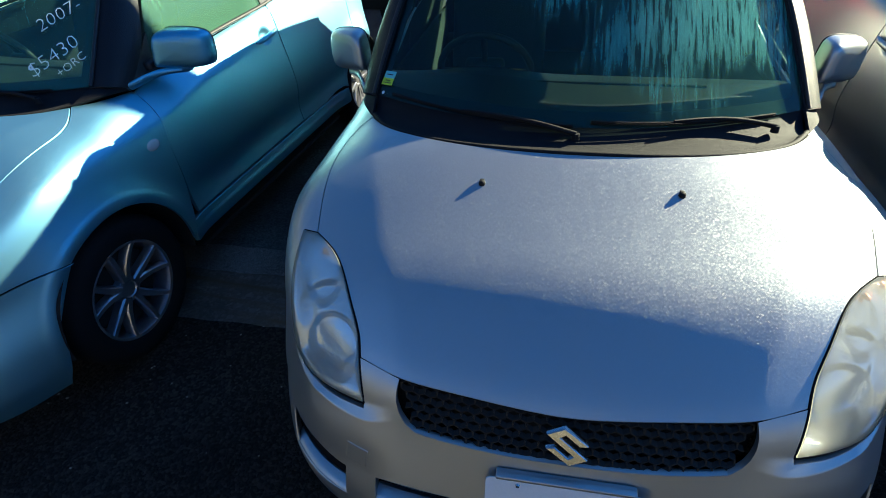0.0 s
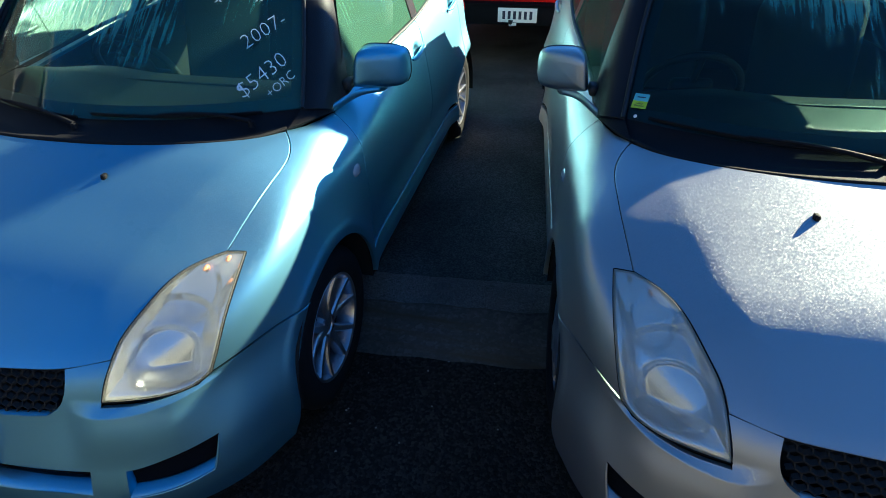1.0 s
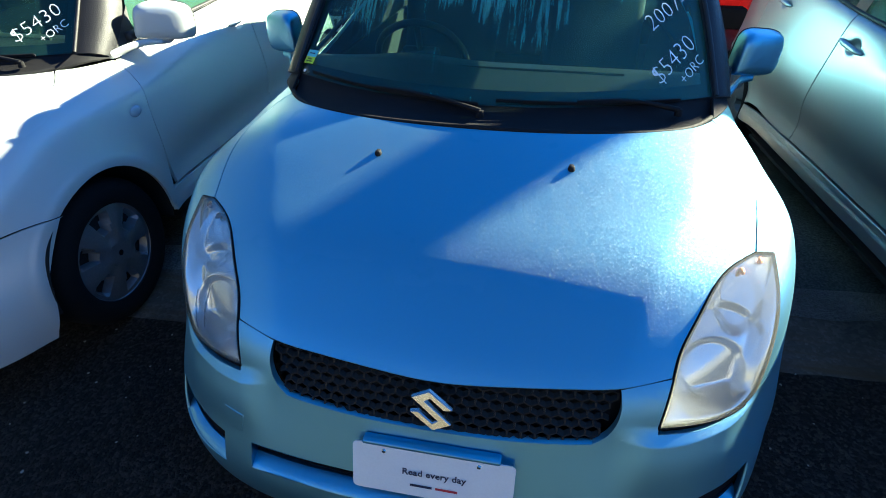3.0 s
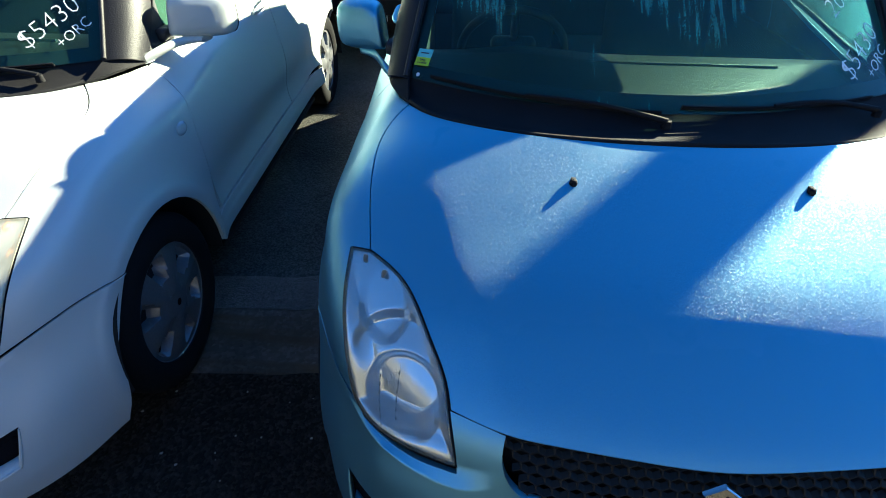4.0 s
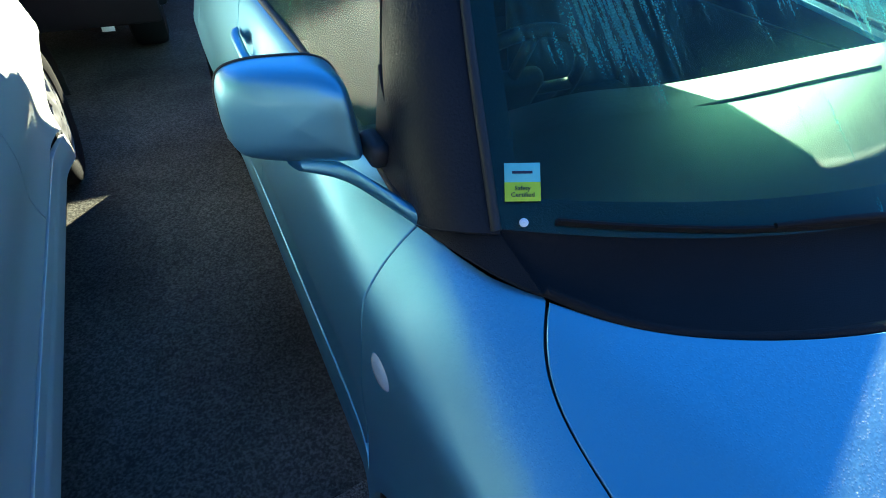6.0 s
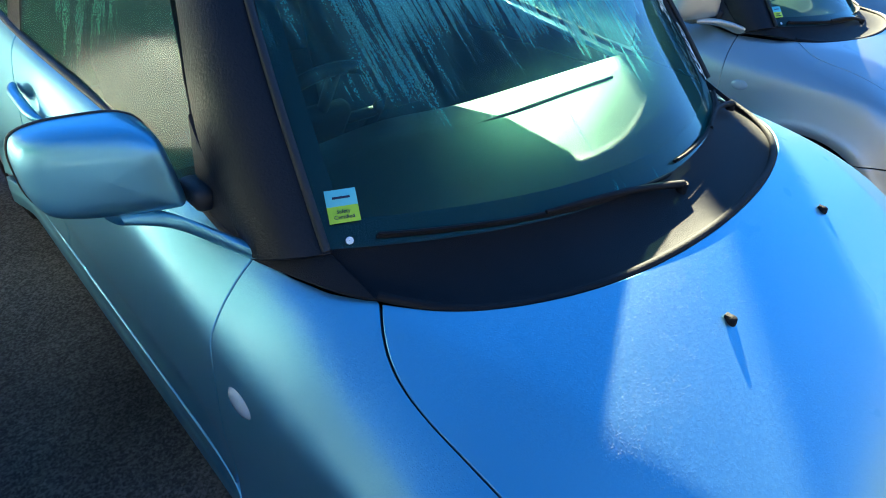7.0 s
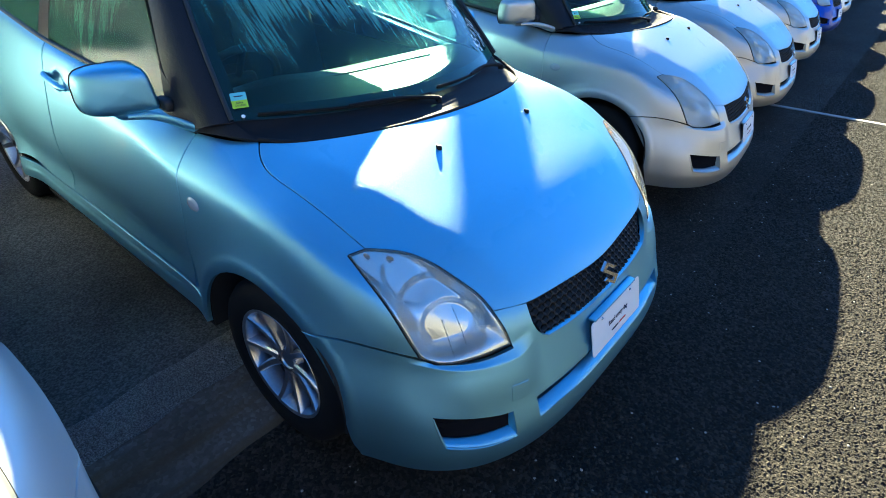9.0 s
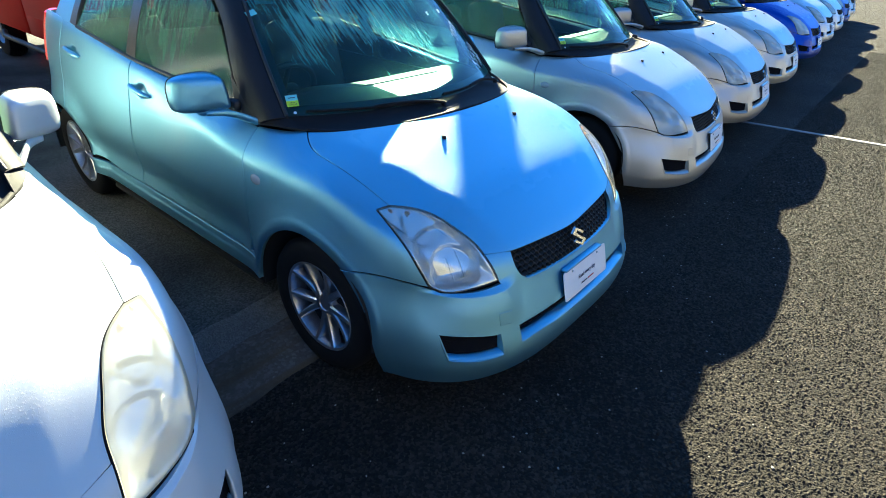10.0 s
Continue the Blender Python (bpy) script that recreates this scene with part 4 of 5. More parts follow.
    inner.patch(coons([(-0.82, 0.36, 0.25), (0.82, 0.36, 0.25)], [(-0.82, 2.04, 0.25), (0.82, 2.04, 0.25)], [(-0.82, 0.36, 0.25), (-0.82, 2.04, 0.25)], [(0.82, 0.36, 0.25), (0.82, 2.04, 0.25)], 4, 4))
    inner.patch(coons([(-0.80, 0.43, 0.20), (0.80, 0.43, 0.20)], [(-0.70, 0.43, 0.91), (0.70, 0.43, 0.91)], [(-0.80, 0.43, 0.20), (-0.70, 0.43, 0.91)], [(0.80, 0.43, 0.20), (0.70, 0.43, 0.91)], 4, 4))
    piece("cabin_lining", inner.mesh("cabin_lining", VOID))
    # handles in their recesses
    for nm, y0, z0 in (("front_door", 1.262, 0.912), ("rear_door", 2.06, 0.973)):
        cup = Shape()
        t = np.linspace(-1, 1, 13)
        line = settle(np.stack([0.82 + 0 * t, y0 + 0.098 * t, z0 + 0.012 * t + 0.002], -1))
        # the grip bridges the cup from end to end
        line[:, 0] = np.interp(t, (-1, 1), line[[0, -1], 0]) + 0.006 + 0.013 * (1 - t**4)
        line[:, 2] = z0 + 0.012 * t + 0.002
        cup.tube(line, 0.0125 * (1 - 0.55 * np.abs(t)**5), 10)
        for key, s in (("l", cup), ("r", cup.mirrored())):
            piece("door_handle", s.mesh("door_handle", PAINT), f"{nm}_{key}", "body-coloured grip handle", key=f"handle_{nm}_{key}")


def build_greenhouse():
    def glass_y(x):
        return 0.092 + 0.48 * x * x
    xs = np.linspace(-0.665, 0.665, 15)
    bot = [(x, glass_y(x), 0.972) for x in xs]
    xt = np.linspace(-0.545, 0.545, 15)
    top = [(x, 0.618 + 0.25 * x * x, 1.410 - 0.11 * x * x) for x in xt]
    l_e, r_e = [bot[0], (-0.607, 0.525, 1.198), top[0]], [bot[-1], (0.607, 0.525, 1.198), top[-1]]
    P = coons(bot, top, l_e, r_e, 40, 30, 0.0)
    n = normals(P)
    uu, vv = np.meshgrid(np.linspace(0, 1, 40), np.linspace(0, 1, 30))
    n *= np.sign(n[15, 20, 2])
    P = P + n * (0.004 * 4 * vv * (1 - vv))[..., None]
    SCREEN_GRID.append((P, n))
    piece("windscreen", Shape().patch(P, np.array((0, -0.6, 0.8))).mesh("windscreen", SCREEN), label="tinted windscreen misted with condensation streaks")
    piece("screen_header", Shape().tube(P[-1] + np.array((0, 0.010, -0.004)), 0.010, 8).mesh("screen_header", BLACK))
    # painted black border of the glass
    band = Shape()
    low_b = np.stack([P[0], P[1], P[2] * 0.8 + P[3] * 0.2]) - n[0] * 0.003
    band.patch(low_b)
    for j0, j1 in ((0, 1), (-1, -2)):
        band.patch(np.stack([P[:, j0], P[:, j1]]) - n[:, j0][None] * 0.003)
    piece("glass_border", band.mesh("glass_border", GLOSS_BLACK), "windscreen")
    # pillars, roof and rails
    for_out = [(0.738, 0.405, 0.935), (0.726, 0.54, 1.06), (0.660, 0.69, 1.250), (0.596, 0.89, 1.392)]
    pil_in = [(0.667, 0.297, 0.970), (0.613, 0.521, 1.208), (0.551, 0.705, 1.383)]
    ap = coons(pil_in, for_out, [pil_in[0], (0.708, 0.34, 0.957), for_out[0]], [pil_in[-1], (0.575, 0.81, 1.408), for_out[-1]], 24, 10)
    na = normals(ap)
    na *= np.sign(na[5, 12, 0])
    v = np.linspace(0, 1, 10)[:, None, None]
    ap = ap + na * (0.016 * 4 * v * (1 - v))
    both_sides("front_pillar", Shape().patch(ap, np.array((1, -0.3, 0.5)), 0.02), (PILLAR,))
    base = coons([(0.657, 0.206, 0.938), (0.700, 0.27, 0.944), (0.738, 0.408, 0.930)], [(0.667, 0.294, 0.968), (0.70, 0.335, 0.964), (0.740, 0.412, 0.944)], [(0.657, 0.206, 0.938), (0.667, 0.294, 0.968)], [(0.738, 0.408, 0.930), (0.740, 0.412, 0.944)], 12, 6)
    both_sides("pillar_foot", Shape().patch(base, np.array((0.5, -0.3, 1)), 0.01), (COWL,))
    both_sides("pillar_trim", Shape().tube(curve(pil_in)(np.linspace(0, 1, 24)) + np.array((0.006, 0, 0.006)), 0.007, 8), (BLACK,))
    rail = [(0.596, 0.89, 1.398), (0.610, 1.40, 1.430), (0.602, 2.00, 1.415), (0.575, 2.45, 1.375)]
    rear_top = [(-0.575, 2.45, 1.375), (-0.3, 2.53, 1.405), (0, 2.55, 1.41), (0.3, 2.53, 1.405), (0.575, 2.45, 1.375)]
    front_top = [(-0.596, 0.89, 1.398)] + [top[0]] + [tuple(q) for q in top[2:-2:2]] + [top[-1], (0.596, 0.89, 1.398)]
    roof = coons(front_top, rear_top, flip(rail), rail, 40, 40)
    uu, vv = np.meshgrid(np.linspace(-1, 1, 40), np.linspace(0, 1, 40))
    roof[..., 2] += 0.066 * (1 - uu**2) * (4 * vv * (1 - vv))**0.8
    roof_s = Shape().patch(roof, np.array((0, 0, 1)))
    low_r = roof.copy()
    low_r[..., 2] -= 0.025
    roof_s.patch(low_r, np.array((0, 0, -1)))
    both_sides("roof_rail", Shape().tube(curve(rail)(np.linspace(0, 1, 30)) - np.array((0.004, 0, 0.012)), 0.022, 8), (PAINT,))
    piece("roof", roof_s.mesh("roof", PAINT))
    # front window: its fore corner is a black sail panel behind the mirror
    win_f = coons([(0.742, 0.545, 0.975), (0.746, 0.80, 0.992), (0.752, 1.05, 1.014), (0.766, 1.35, 1.036)], [(0.715, 0.585, 1.085), (0.660, 0.715, 1.252), (0.604, 0.92, 1.388), (0.608, 1.33, 1.415)], [(0.742, 0.545, 0.975), (0.715, 0.585, 1.085)], [(0.766, 1.35, 1.036), (0.70, 1.345, 1.23), (0.608, 1.33, 1.415)], 20, 12)
    both_sides("front_side_window", Shape().patch(win_f, np.array((1, 0, 0))), (SIDE_GLASS,), label="tinted side window with beads of condensation")
    sail = coons([(0.740, 0.415, 0.940), (0.743, 0.547, 0.968)], [(0.722, 0.565, 1.072), (0.716, 0.59, 1.09)], [(0.740, 0.415, 0.940), (0.722, 0.565, 1.072)], [(0.743, 0.547, 0.968), (0.716, 0.59, 1.09)], 6, 6)
    both_sides("mirror_sail", Shape().patch(sail, np.array((1, 0, 0)), 0.01), (BLACK,))
    win_r = coons([(0.772, 1.44, 1.045), (0.772, 1.75, 1.08), (0.765, 2.02, 1.11)], [(0.61, 1.43, 1.418), (0.61, 1.7, 1.412), (0.62, 2.0, 1.36)], [(0.772, 1.44, 1.045), (0.70, 1.435, 1.24), (0.61, 1.43, 1.418)], [(0.765, 2.02, 1.11), (0.62, 2.0, 1.36)], 16, 10)
    both_sides("rear_side_window", Shape().patch(win_r, np.array((1, 0, 0))), (SIDE_GLASS,), label="tinted rear side window with condensation")
    for nm, y0, y1, zz in (("door_pillar", 1.35, 1.44, (1.036, 1.415)), ("quarter_pillar", 2.02, 2.09, (1.11, 1.37))):
        post = Shape()
        xb, xu = 0.771, 0.612
        post.patch(coons([(xb, y0, zz[0]), (xb, y1, zz[0] + 0.01)], [(xu, y0 - 0.02, zz[1]), (xu, y1 - 0.01, zz[1])], [(xb, y0, zz[0]), (0.706, y0, sum(zz) / 2), (xu, y0 - 0.02, zz[1])], [(xb, y1, zz[0] + 0.01), (0.706, y1, sum(zz) / 2), (xu, y1 - 0.01, zz[1])], 5, 10), np.array((1, 0, 0)), 0.02)
        both_sides(nm, post, (GLOSS_BLACK,))
    both_sides("belt_moulding", Shape().tube(curve([(0.738, 0.45, 0.943), (0.738, 0.74, 0.980), (0.755, 1.05, 1.012), (0.771, 1.386, 1.038), (0.771, 1.70, 1.074), (0.765, 2.02, 1.104)])(np.linspace(0, 1, 40)), 0.009, 8), (BLACK,))
    cq = coons([(0.768, 2.09, 1.105), (0.73, 2.42, 1.128), (0.66, 2.62, 1.10)], [(0.612, 2.08, 1.40), (0.60, 2.25, 1.395), (0.575, 2.45, 1.372)], [(0.768, 2.09, 1.105), (0.612, 2.08, 1.40)], [(0.66, 2.62, 1.10), (0.575, 2.45, 1.372)], 12, 12)
    both_sides("rear_pillar", Shape().patch(cq, np.array((1, 0.2, 0)), 0.02), (PAINT,))
    rg = coons([(-0.62, 2.64, 1.10), (0, 2.77, 1.055), (0.62, 2.64, 1.10)], [(-0.56, 2.46, 1.365), (0, 2.555, 1.40), (0.56, 2.46, 1.365)], [(-0.62, 2.64, 1.10), (-0.56, 2.46, 1.365)], [(0.62, 2.64, 1.10), (0.56, 2.46, 1.365)], 24, 12)
    piece("rear_window", Shape().patch(rg, np.array((0, 1, 0.3))).mesh("rear_window", SIDE_GLASS))
    # cowl between bonnet and glass
    hood_edge = [(x * 1.0, y, z) for x, y, z in ((0.650, 0.206, 0.934), (0.595, 0.130, 0.932), (0.445, 0.028, 0.940), (0.230, -0.030, 0.947), (0.0, -0.046, 0.950))]
    hood_edge = hood_edge + flip(hood_edge[:-1][::-1])
    glass_edge = [(x, glass_y(x) + 0.01, 0.972) for x in np.linspace(0.668, -0.668, 13)]
    cw = coons(hood_edge, glass_edge, [hood_edge[0], glass_edge[0]], [hood_edge[-1], glass_edge[-1]], 60, 14)
    t = np.linspace(0, 1, 14)[:, None]
    cw[..., 2] -= 0.018 * np.sin(np.pi * t) ** 0.8
    cs = Shape().patch(cw, np.array((0, 0, 1)))
    cs.tube(curve(hood_edge)(np.linspace(0, 1, 60)) + np.array((0, 0.003, 0.004)), 0.0075, 8)
    piece("cowl_panel", cs.mesh("cowl_panel", COWL))
    for nm, x0, x1, px in (("l", 0.56, 0.03, 0.50), ("r", -0.02, -0.60, -0.06)):
        w = Shape()
        t = np.linspace(0, 1, 24)
        xx = x0 + (x1 - x0) * t
        lift_ = 0.002 + 0.016 * t
        blade = np.stack([xx, glass_y(xx) + lift_ * 0.72 - 0.004, 0.972 + lift_ * 0.66], -1)
        w.tube(blade, 0.0040, 6)
        w.tube(blade + np.array((0, -0.004, 0.006)), 0.0032, 6)
        arm = curve([(px + 0.05, glass_y(px) - 0.035, 0.965), (px - 0.06, glass_y(px - 0.06) - 0.012, 0.982), tuple(blade[13] + np.array((0, -0.006, 0.010)))])(np.linspace(0, 1, 14))
        w.tube(arm, np.linspace(0.008, 0.004, 14), 8)
        w.lathe([(0, 0.001), (0, 0.010), (-0.02, 0.012)], "z", 12, centre=(px + 0.05, glass_y(px) - 0.035, 0.968))
        piece("wiper", w.mesh("wiper", COWL), "cowl_panel", "black wiper arm and blade", key=f"wiper_{nm}")
    for sgn in (1, -1):
        p = settle(np.array([(0.253 * sgn, -0.150, 0.902)]))[0]
        nz = Shape().lathe([(-0.004, 0.009), (0.001, 0.0095), (0.005, 0.0085), (0.0085, 0.008), (0.0105, 0.005), (0.011, 0.0005)], "z", 14, centre=tuple(p - np.array((0, 0, 0.001))))
        nz.box(tuple(p + np.array((0, 0.005, 0.006))), (0.011, 0.011, 0.007))
        piece("washer_nozzle", nz.mesh("washer_nozzle", COWL), "bonnet", "black washer nozzle", key=f"noz{sgn}")
    # door mirrors
    # outline seen from ahead: a rounded block, its inner edge a little slanted
    cx, cy, cz = 0.8532, 0.6398, 1.0330
    knots = np.array([(1, 0), (0.98, 0.5), (0.85, 0.85), (0.5, 1.0), (0, 1.02), (-0.5, 0.97), (-0.78, 0.75), (-0.89, 0.35), (-0.95, -0.2), (-1, -0.7), (-0.98, -0.95), (-0.8, -1.02), (0, -1.03), (0.5, -1.0), (0.85, -0.85), (0.98, -0.45)])
    loop = []
    for q in np.linspace(0, len(knots), 91):
        i = int(q)
        f, (k0, k1, k2, k3) = q - i, [knots[(i + j) % len(knots)] for j in (-1, 0, 1, 2)]
        loop.append(0.5 * (2 * k1 + (k2 - k0) * f + (2 * k0 - 5 * k1 + 4 * k2 - k3) * f**2 + (3 * k1 - k0 - 3 * k2 + k3) * f**3))
    loop = np.array(loop)
    ring = []
    steps = np.linspace(0, 1, 24)
    for r_, dpt in zip(np.interp(steps, (0, 0.25, 0.4, 0.5, 0.58, 0.66, 0.75, 0.85, 1), (0.004, 0.50, 0.72, 0.83, 0.905, 0.955, 0.985, 1, 1)), np.interp(steps, (0, 0.25, 0.4, 0.5, 0.58, 0.66, 0.75, 0.85, 1), (1, 0.965, 0.905, 0.84, 0.75, 0.64, 0.50, 0.32, 0))):
        xx, zz = loop[:, 0] * r_, loop[:, 1] * r_
        ring.append(np.stack([cx + 0.0895 * xx, cy - 0.086 * dpt * (1 - 0.27 * xx) + 0.0426 * xx, cz + 0.070 * zz - 0.0122 * xx], -1))
    mir = Shape().patch(np.array(ring), None)
    both_sides("door_mirror", mir, (PAINT,), label="body-coloured door mirror")
    last = np.array(ring[-1])
    c = last.mean(0)
    rimm = Shape().patch(np.stack([last, c + (last - c) * 0.93 + (0, 0.002, 0), c + (last - c) * 0.90 + (0, -0.02, 0), c + (last - c) * 0.02 + (0, -0.02, 0)]), None)
    rimm.tube(last[:-1] + np.array((0, 0.003, 0)), 0.0024, 8, closed=True)
    both_sides("mirror_bezel", rimm, (BLACK,), "door_mirror")
    inner = np.stack([c + (last - c) * 0.88 + (0, -0.018, 0), c + (last - c) * 0.01 + (0, -0.018, 0)])
    both_sides("mirror_glass", Shape().patch(inner, np.array((0, 1, 0))), (CHROME,), "door_mirror")
    arm_t = np.linspace(0, 1, 12)
    arm = curve([(0.738, 0.420, 0.942), (0.772, 0.472, 0.958), (0.81, 0.545, 0.962), (0.86, 0.595, 0.958)])(arm_t)
    am = Shape()
    sec = np.linspace(0, 2 * np.pi, 13)
    P = np.stack([arm + np.stack([0.3 * 0.03 * np.cos(s) + 0 * arm_t, 0.040 * np.cos(s) * (1 - 0.3 * arm_t) , (0.016 - 0.004 * arm_t) * np.sin(s)], -1) for s in sec])
    am.patch(P, None)
    both_sides("mirror_arm", am, (PAINT,), "door_mirror")
    both_sides("mirror_pad", Shape().box((0.745, 0.54, 0.985), (0.035, 0.07, 0.040), round_=0.012), (BLACK,), "door_mirror")


def build_cabin():
    d = Shape()
    t = np.linspace(-0.70, 0.70, 30)
    prof = [(0.11, 0.950), (0.30, 0.962), (0.46, 0.972), (0.60, 0.960), (0.68, 0.900), (0.70, 0.80), (0.62, 0.60)]
    P = np.stack([np.stack([t, y + 0.42 * t * t * (1 - min(i / 3, 1)), z + 0.02 * np.exp(-((t + 0.33) / 0.17)**2) * (i in (2, 3)) + 0 * t], -1) for i, (y, z) in enumerate(prof)])
    d.patch(P, np.array((0, 0, 1)))
    piece("dashboard", d.mesh("dashboard", TRIM_GREY))
    # raised lip along the dashboard's rear edge
    lip_x = np.linspace(-0.20, 0.42, 24)
    lip = Shape().tube(np.stack([lip_x, 0.475 + 0 * lip_x, 0.971 + 0 * lip_x], -1), 0.007, 10)
    piece("vent_lip", lip.mesh("vent_lip", TRIM_GREY), "dashboard")
    w = Shape()
    a = np.linspace(0, 2 * np.pi, 49)[:-1]
    rot = Matrix.Rotation(radians(-62), 3, "X")
    c = Vector((-0.35, 0.80, 0.90))
    w.tube([tuple(rot @ Vector((0.185 * math.cos(q), 0.185 * math.sin(q), 0)) + c) for q in a], 0.015, 8, closed=True)
    w.box(tuple(c), (0.16, 0.13, 0.05), turn=rot, round_=0.02)
    for q in (0, math.pi, -math.pi / 2):
        w.tube([tuple(rot @ Vector((r * math.cos(q), r * math.sin(q), 0)) + c) for r in (0.06, 0.12, 0.18)], 0.014, 8)
    piece("steering_wheel", w.mesh("steering_wheel", BLACK))
    for sx in (-0.36, 0.36):
        s = Shape().box((sx, 1.25, 0.50), (0.50, 0.52, 0.16), round_=0.06)
        s.box((sx, 1.52, 0.82), (0.48, 0.15, 0.62), turn=Matrix.Rotation(radians(-16), 3, "X"), round_=0.06)
        s.box((sx, 1.63, 1.20), (0.27, 0.10, 0.17), turn=Matrix.Rotation(radians(-12), 3, "X"), round_=0.04)
        piece("front_seat", s.mesh("front_seat", FABRIC), key=f"seat{sx}")
    s = Shape().box((0, 2.05, 0.52), (1.25, 0.45, 0.16), round_=0.05).box((0, 2.32, 0.82), (1.25, 0.14, 0.55), turn=Matrix.Rotation(radians(-18), 3, "X"), round_=0.05)
    for sx in (-0.33, 0.33):
        s.box((sx, 2.42, 1.12), (0.24, 0.09, 0.13), round_=0.03)
    piece("rear_seat", s.mesh("rear_seat", FABRIC))
    m = Shape().box((0, 0.625, 1.305), (0.23, 0.03, 0.065), round_=0.012).tube([(0, 0.635, 1.325), (0, 0.645, 1.36), (0, 0.668, 1.395)], 0.008, 8)
    piece("interior_mirror", m.mesh("interior_mirror", BLACK))


build_front()
build_sides()
build_greenhouse()
build_cabin()


# ---- wheels ----
def tyre_shape():
    prof = [(-0.085, 0.195), (-0.092, 0.225), (-0.094, 0.250), (-0.085, 0.276), (-0.062, 0.291), (0.062, 0.291), (0.085, 0.276), (0.094, 0.250), (0.092, 0.225), (0.088, 0.208), (0.082, 0.196), (0.06, 0.192)]
    s = Shape().lathe(prof, "x", 56)
    return s


def alloy_shape():
    s = Shape().lathe([(0.078, 0.199), (0.084, 0.196), (0.080, 0.186), (0.062, 0.180), (-0.06, 0.172)], "x", 56)
    s.lathe([(0.030, 0.060), (0.052, 0.052), (0.055, 0.033), (0.050, 0.030), (0.050, 0.001)], "x", 30)
    for k in range(5):
        for d in (-1, 1):
            a0, a1 = k * 2 * math.pi / 5 + d * 0.16, k * 2 * math.pi / 5 + d * 0.30
            t = np.linspace(0, 1, 7)
            r = 0.040 + 0.148 * t
            a = a0 + (a1 - a0) * t
            wd = 0.0165 - 0.004 * t
            cc = np.stack([0.052 + 0.022 * t**2, r * np.cos(a), r * np.sin(a)], -1)
            tn = np.stack([0 * t, -np.sin(a), np.cos(a)], -1)
            ax = np.array((1.0, 0, 0))
            P = np.stack([cc - tn * wd[:, None] - ax * 0.03, cc - tn * wd[:, None] * 0.95, cc - tn * wd[:, None] * 0.6 + ax * 0.007, cc + tn * wd[:, None] * 0.6 + ax * 0.007, cc + tn * wd[:, None] * 0.95, cc + tn * wd[:, None] - ax * 0.03])
            s.patch(P, ax)
        a = k * 2 * math.pi / 5 + math.pi / 5
        s.lathe([(0.056, 0.0005), (0.056, 0.006), (0.045, 0.008)], "x", 8, centre=(0, 0.042 * math.cos(a), 0.042 * math.sin(a)))
    return s


def cover_shape():
    n, k = 84, 14
    s = Shape()
    rr = np.linspace(0.012, 0.192, k)
    a = np.arange(n + 1) * 2 * np.pi / n
    P = np.zeros((k, n + 1, 3))
    for i, r in enumerate(rr):
        ph = (a * 6 / (2 * np.pi) + 0.12 * r / 0.19) % 1.0
        slot = (np.abs(ph - 0.5) < 0.17 + 0.09 * (r - 0.1) / 0.08) & (0.105 < r < 0.176)
        dome = 0.088 - 0.016 * (r / 0.19)**2 + (0.006 if r < 0.06 else 0) + 0.004 * np.cos(a * 6) * (0.06 < r < 0.18)
        P[i] = np.stack([np.where(slot, 0.045, dome), r * np.cos(a), r * np.sin(a)], -1)
    f = grid_faces(k, n + 1)
    s.add(P, f)
    # slot floors turn near-black in place of the shade within the holes
    for q, face in enumerate(f):
        x = [s.v[j][0] for j in face]
        if max(x) < 0.05:
            s.m[q] = 1
    s.lathe([(0.072, 0.192), (0.078, 0.197), (0.070, 0.202)], "x", 56)
    s.lathe([(-0.06, 0.17), (0.04, 0.185), (0.04, 0.001)], "x", 40, 1)
    for j in range(4):
        b = j * math.pi / 2 + 0.4
        s.lathe([(0.094, 0.0005), (0.094, 0.007), (0.08, 0.009)], "x", 8, centre=(0, 0.05 * math.cos(b), 0.05 * math.sin(b)))
    return s


TYRE = tyre_shape().mesh("tyre", RUBBER)
ALLOY_RIM = alloy_shape().mesh("rim", ALLOY, sharp=35)
BRAKE = Shape().lathe([(-0.05, 0.165), (0.02, 0.16), (0.025, 0.001)], "x", 32).mesh("brake_drum", VOID)
HUBCAP = cover_shape().mesh("wheel_cover", COVER, VOID, sharp=35)


# ---- writing ----
def lettering(text, size, shear=0.0, weight=0.0):
    """A flat mesh of a line of writing, centred, in the xy plane."""
    c = bpy.data.curves.new("lettering", "FONT")
    c.body, c.size, c.align_x, c.align_y, c.shear, c.offset, c.extrude = text, size, "CENTER", "CENTER", shear, weight, 0.0003
    c.resolution_u = 2
    tmp = bpy.data.objects.new("lettering", c)
    me = bpy.data.meshes.new_from_object(tmp)
    bpy.data.objects.remove(tmp)
    return me


def write(text, size, mat, parent, m, name="writing", shear=0.0, weight=0.0, label=""):
    me = lettering(text, size, shear, weight)
    me.materials.clear()
    me.materials.append(mat)
    ob = new(name, me)
    ob.parent = parent
    ob.matrix_local = m
    tagged(ob, label or f"writing that reads {text}")
    return ob


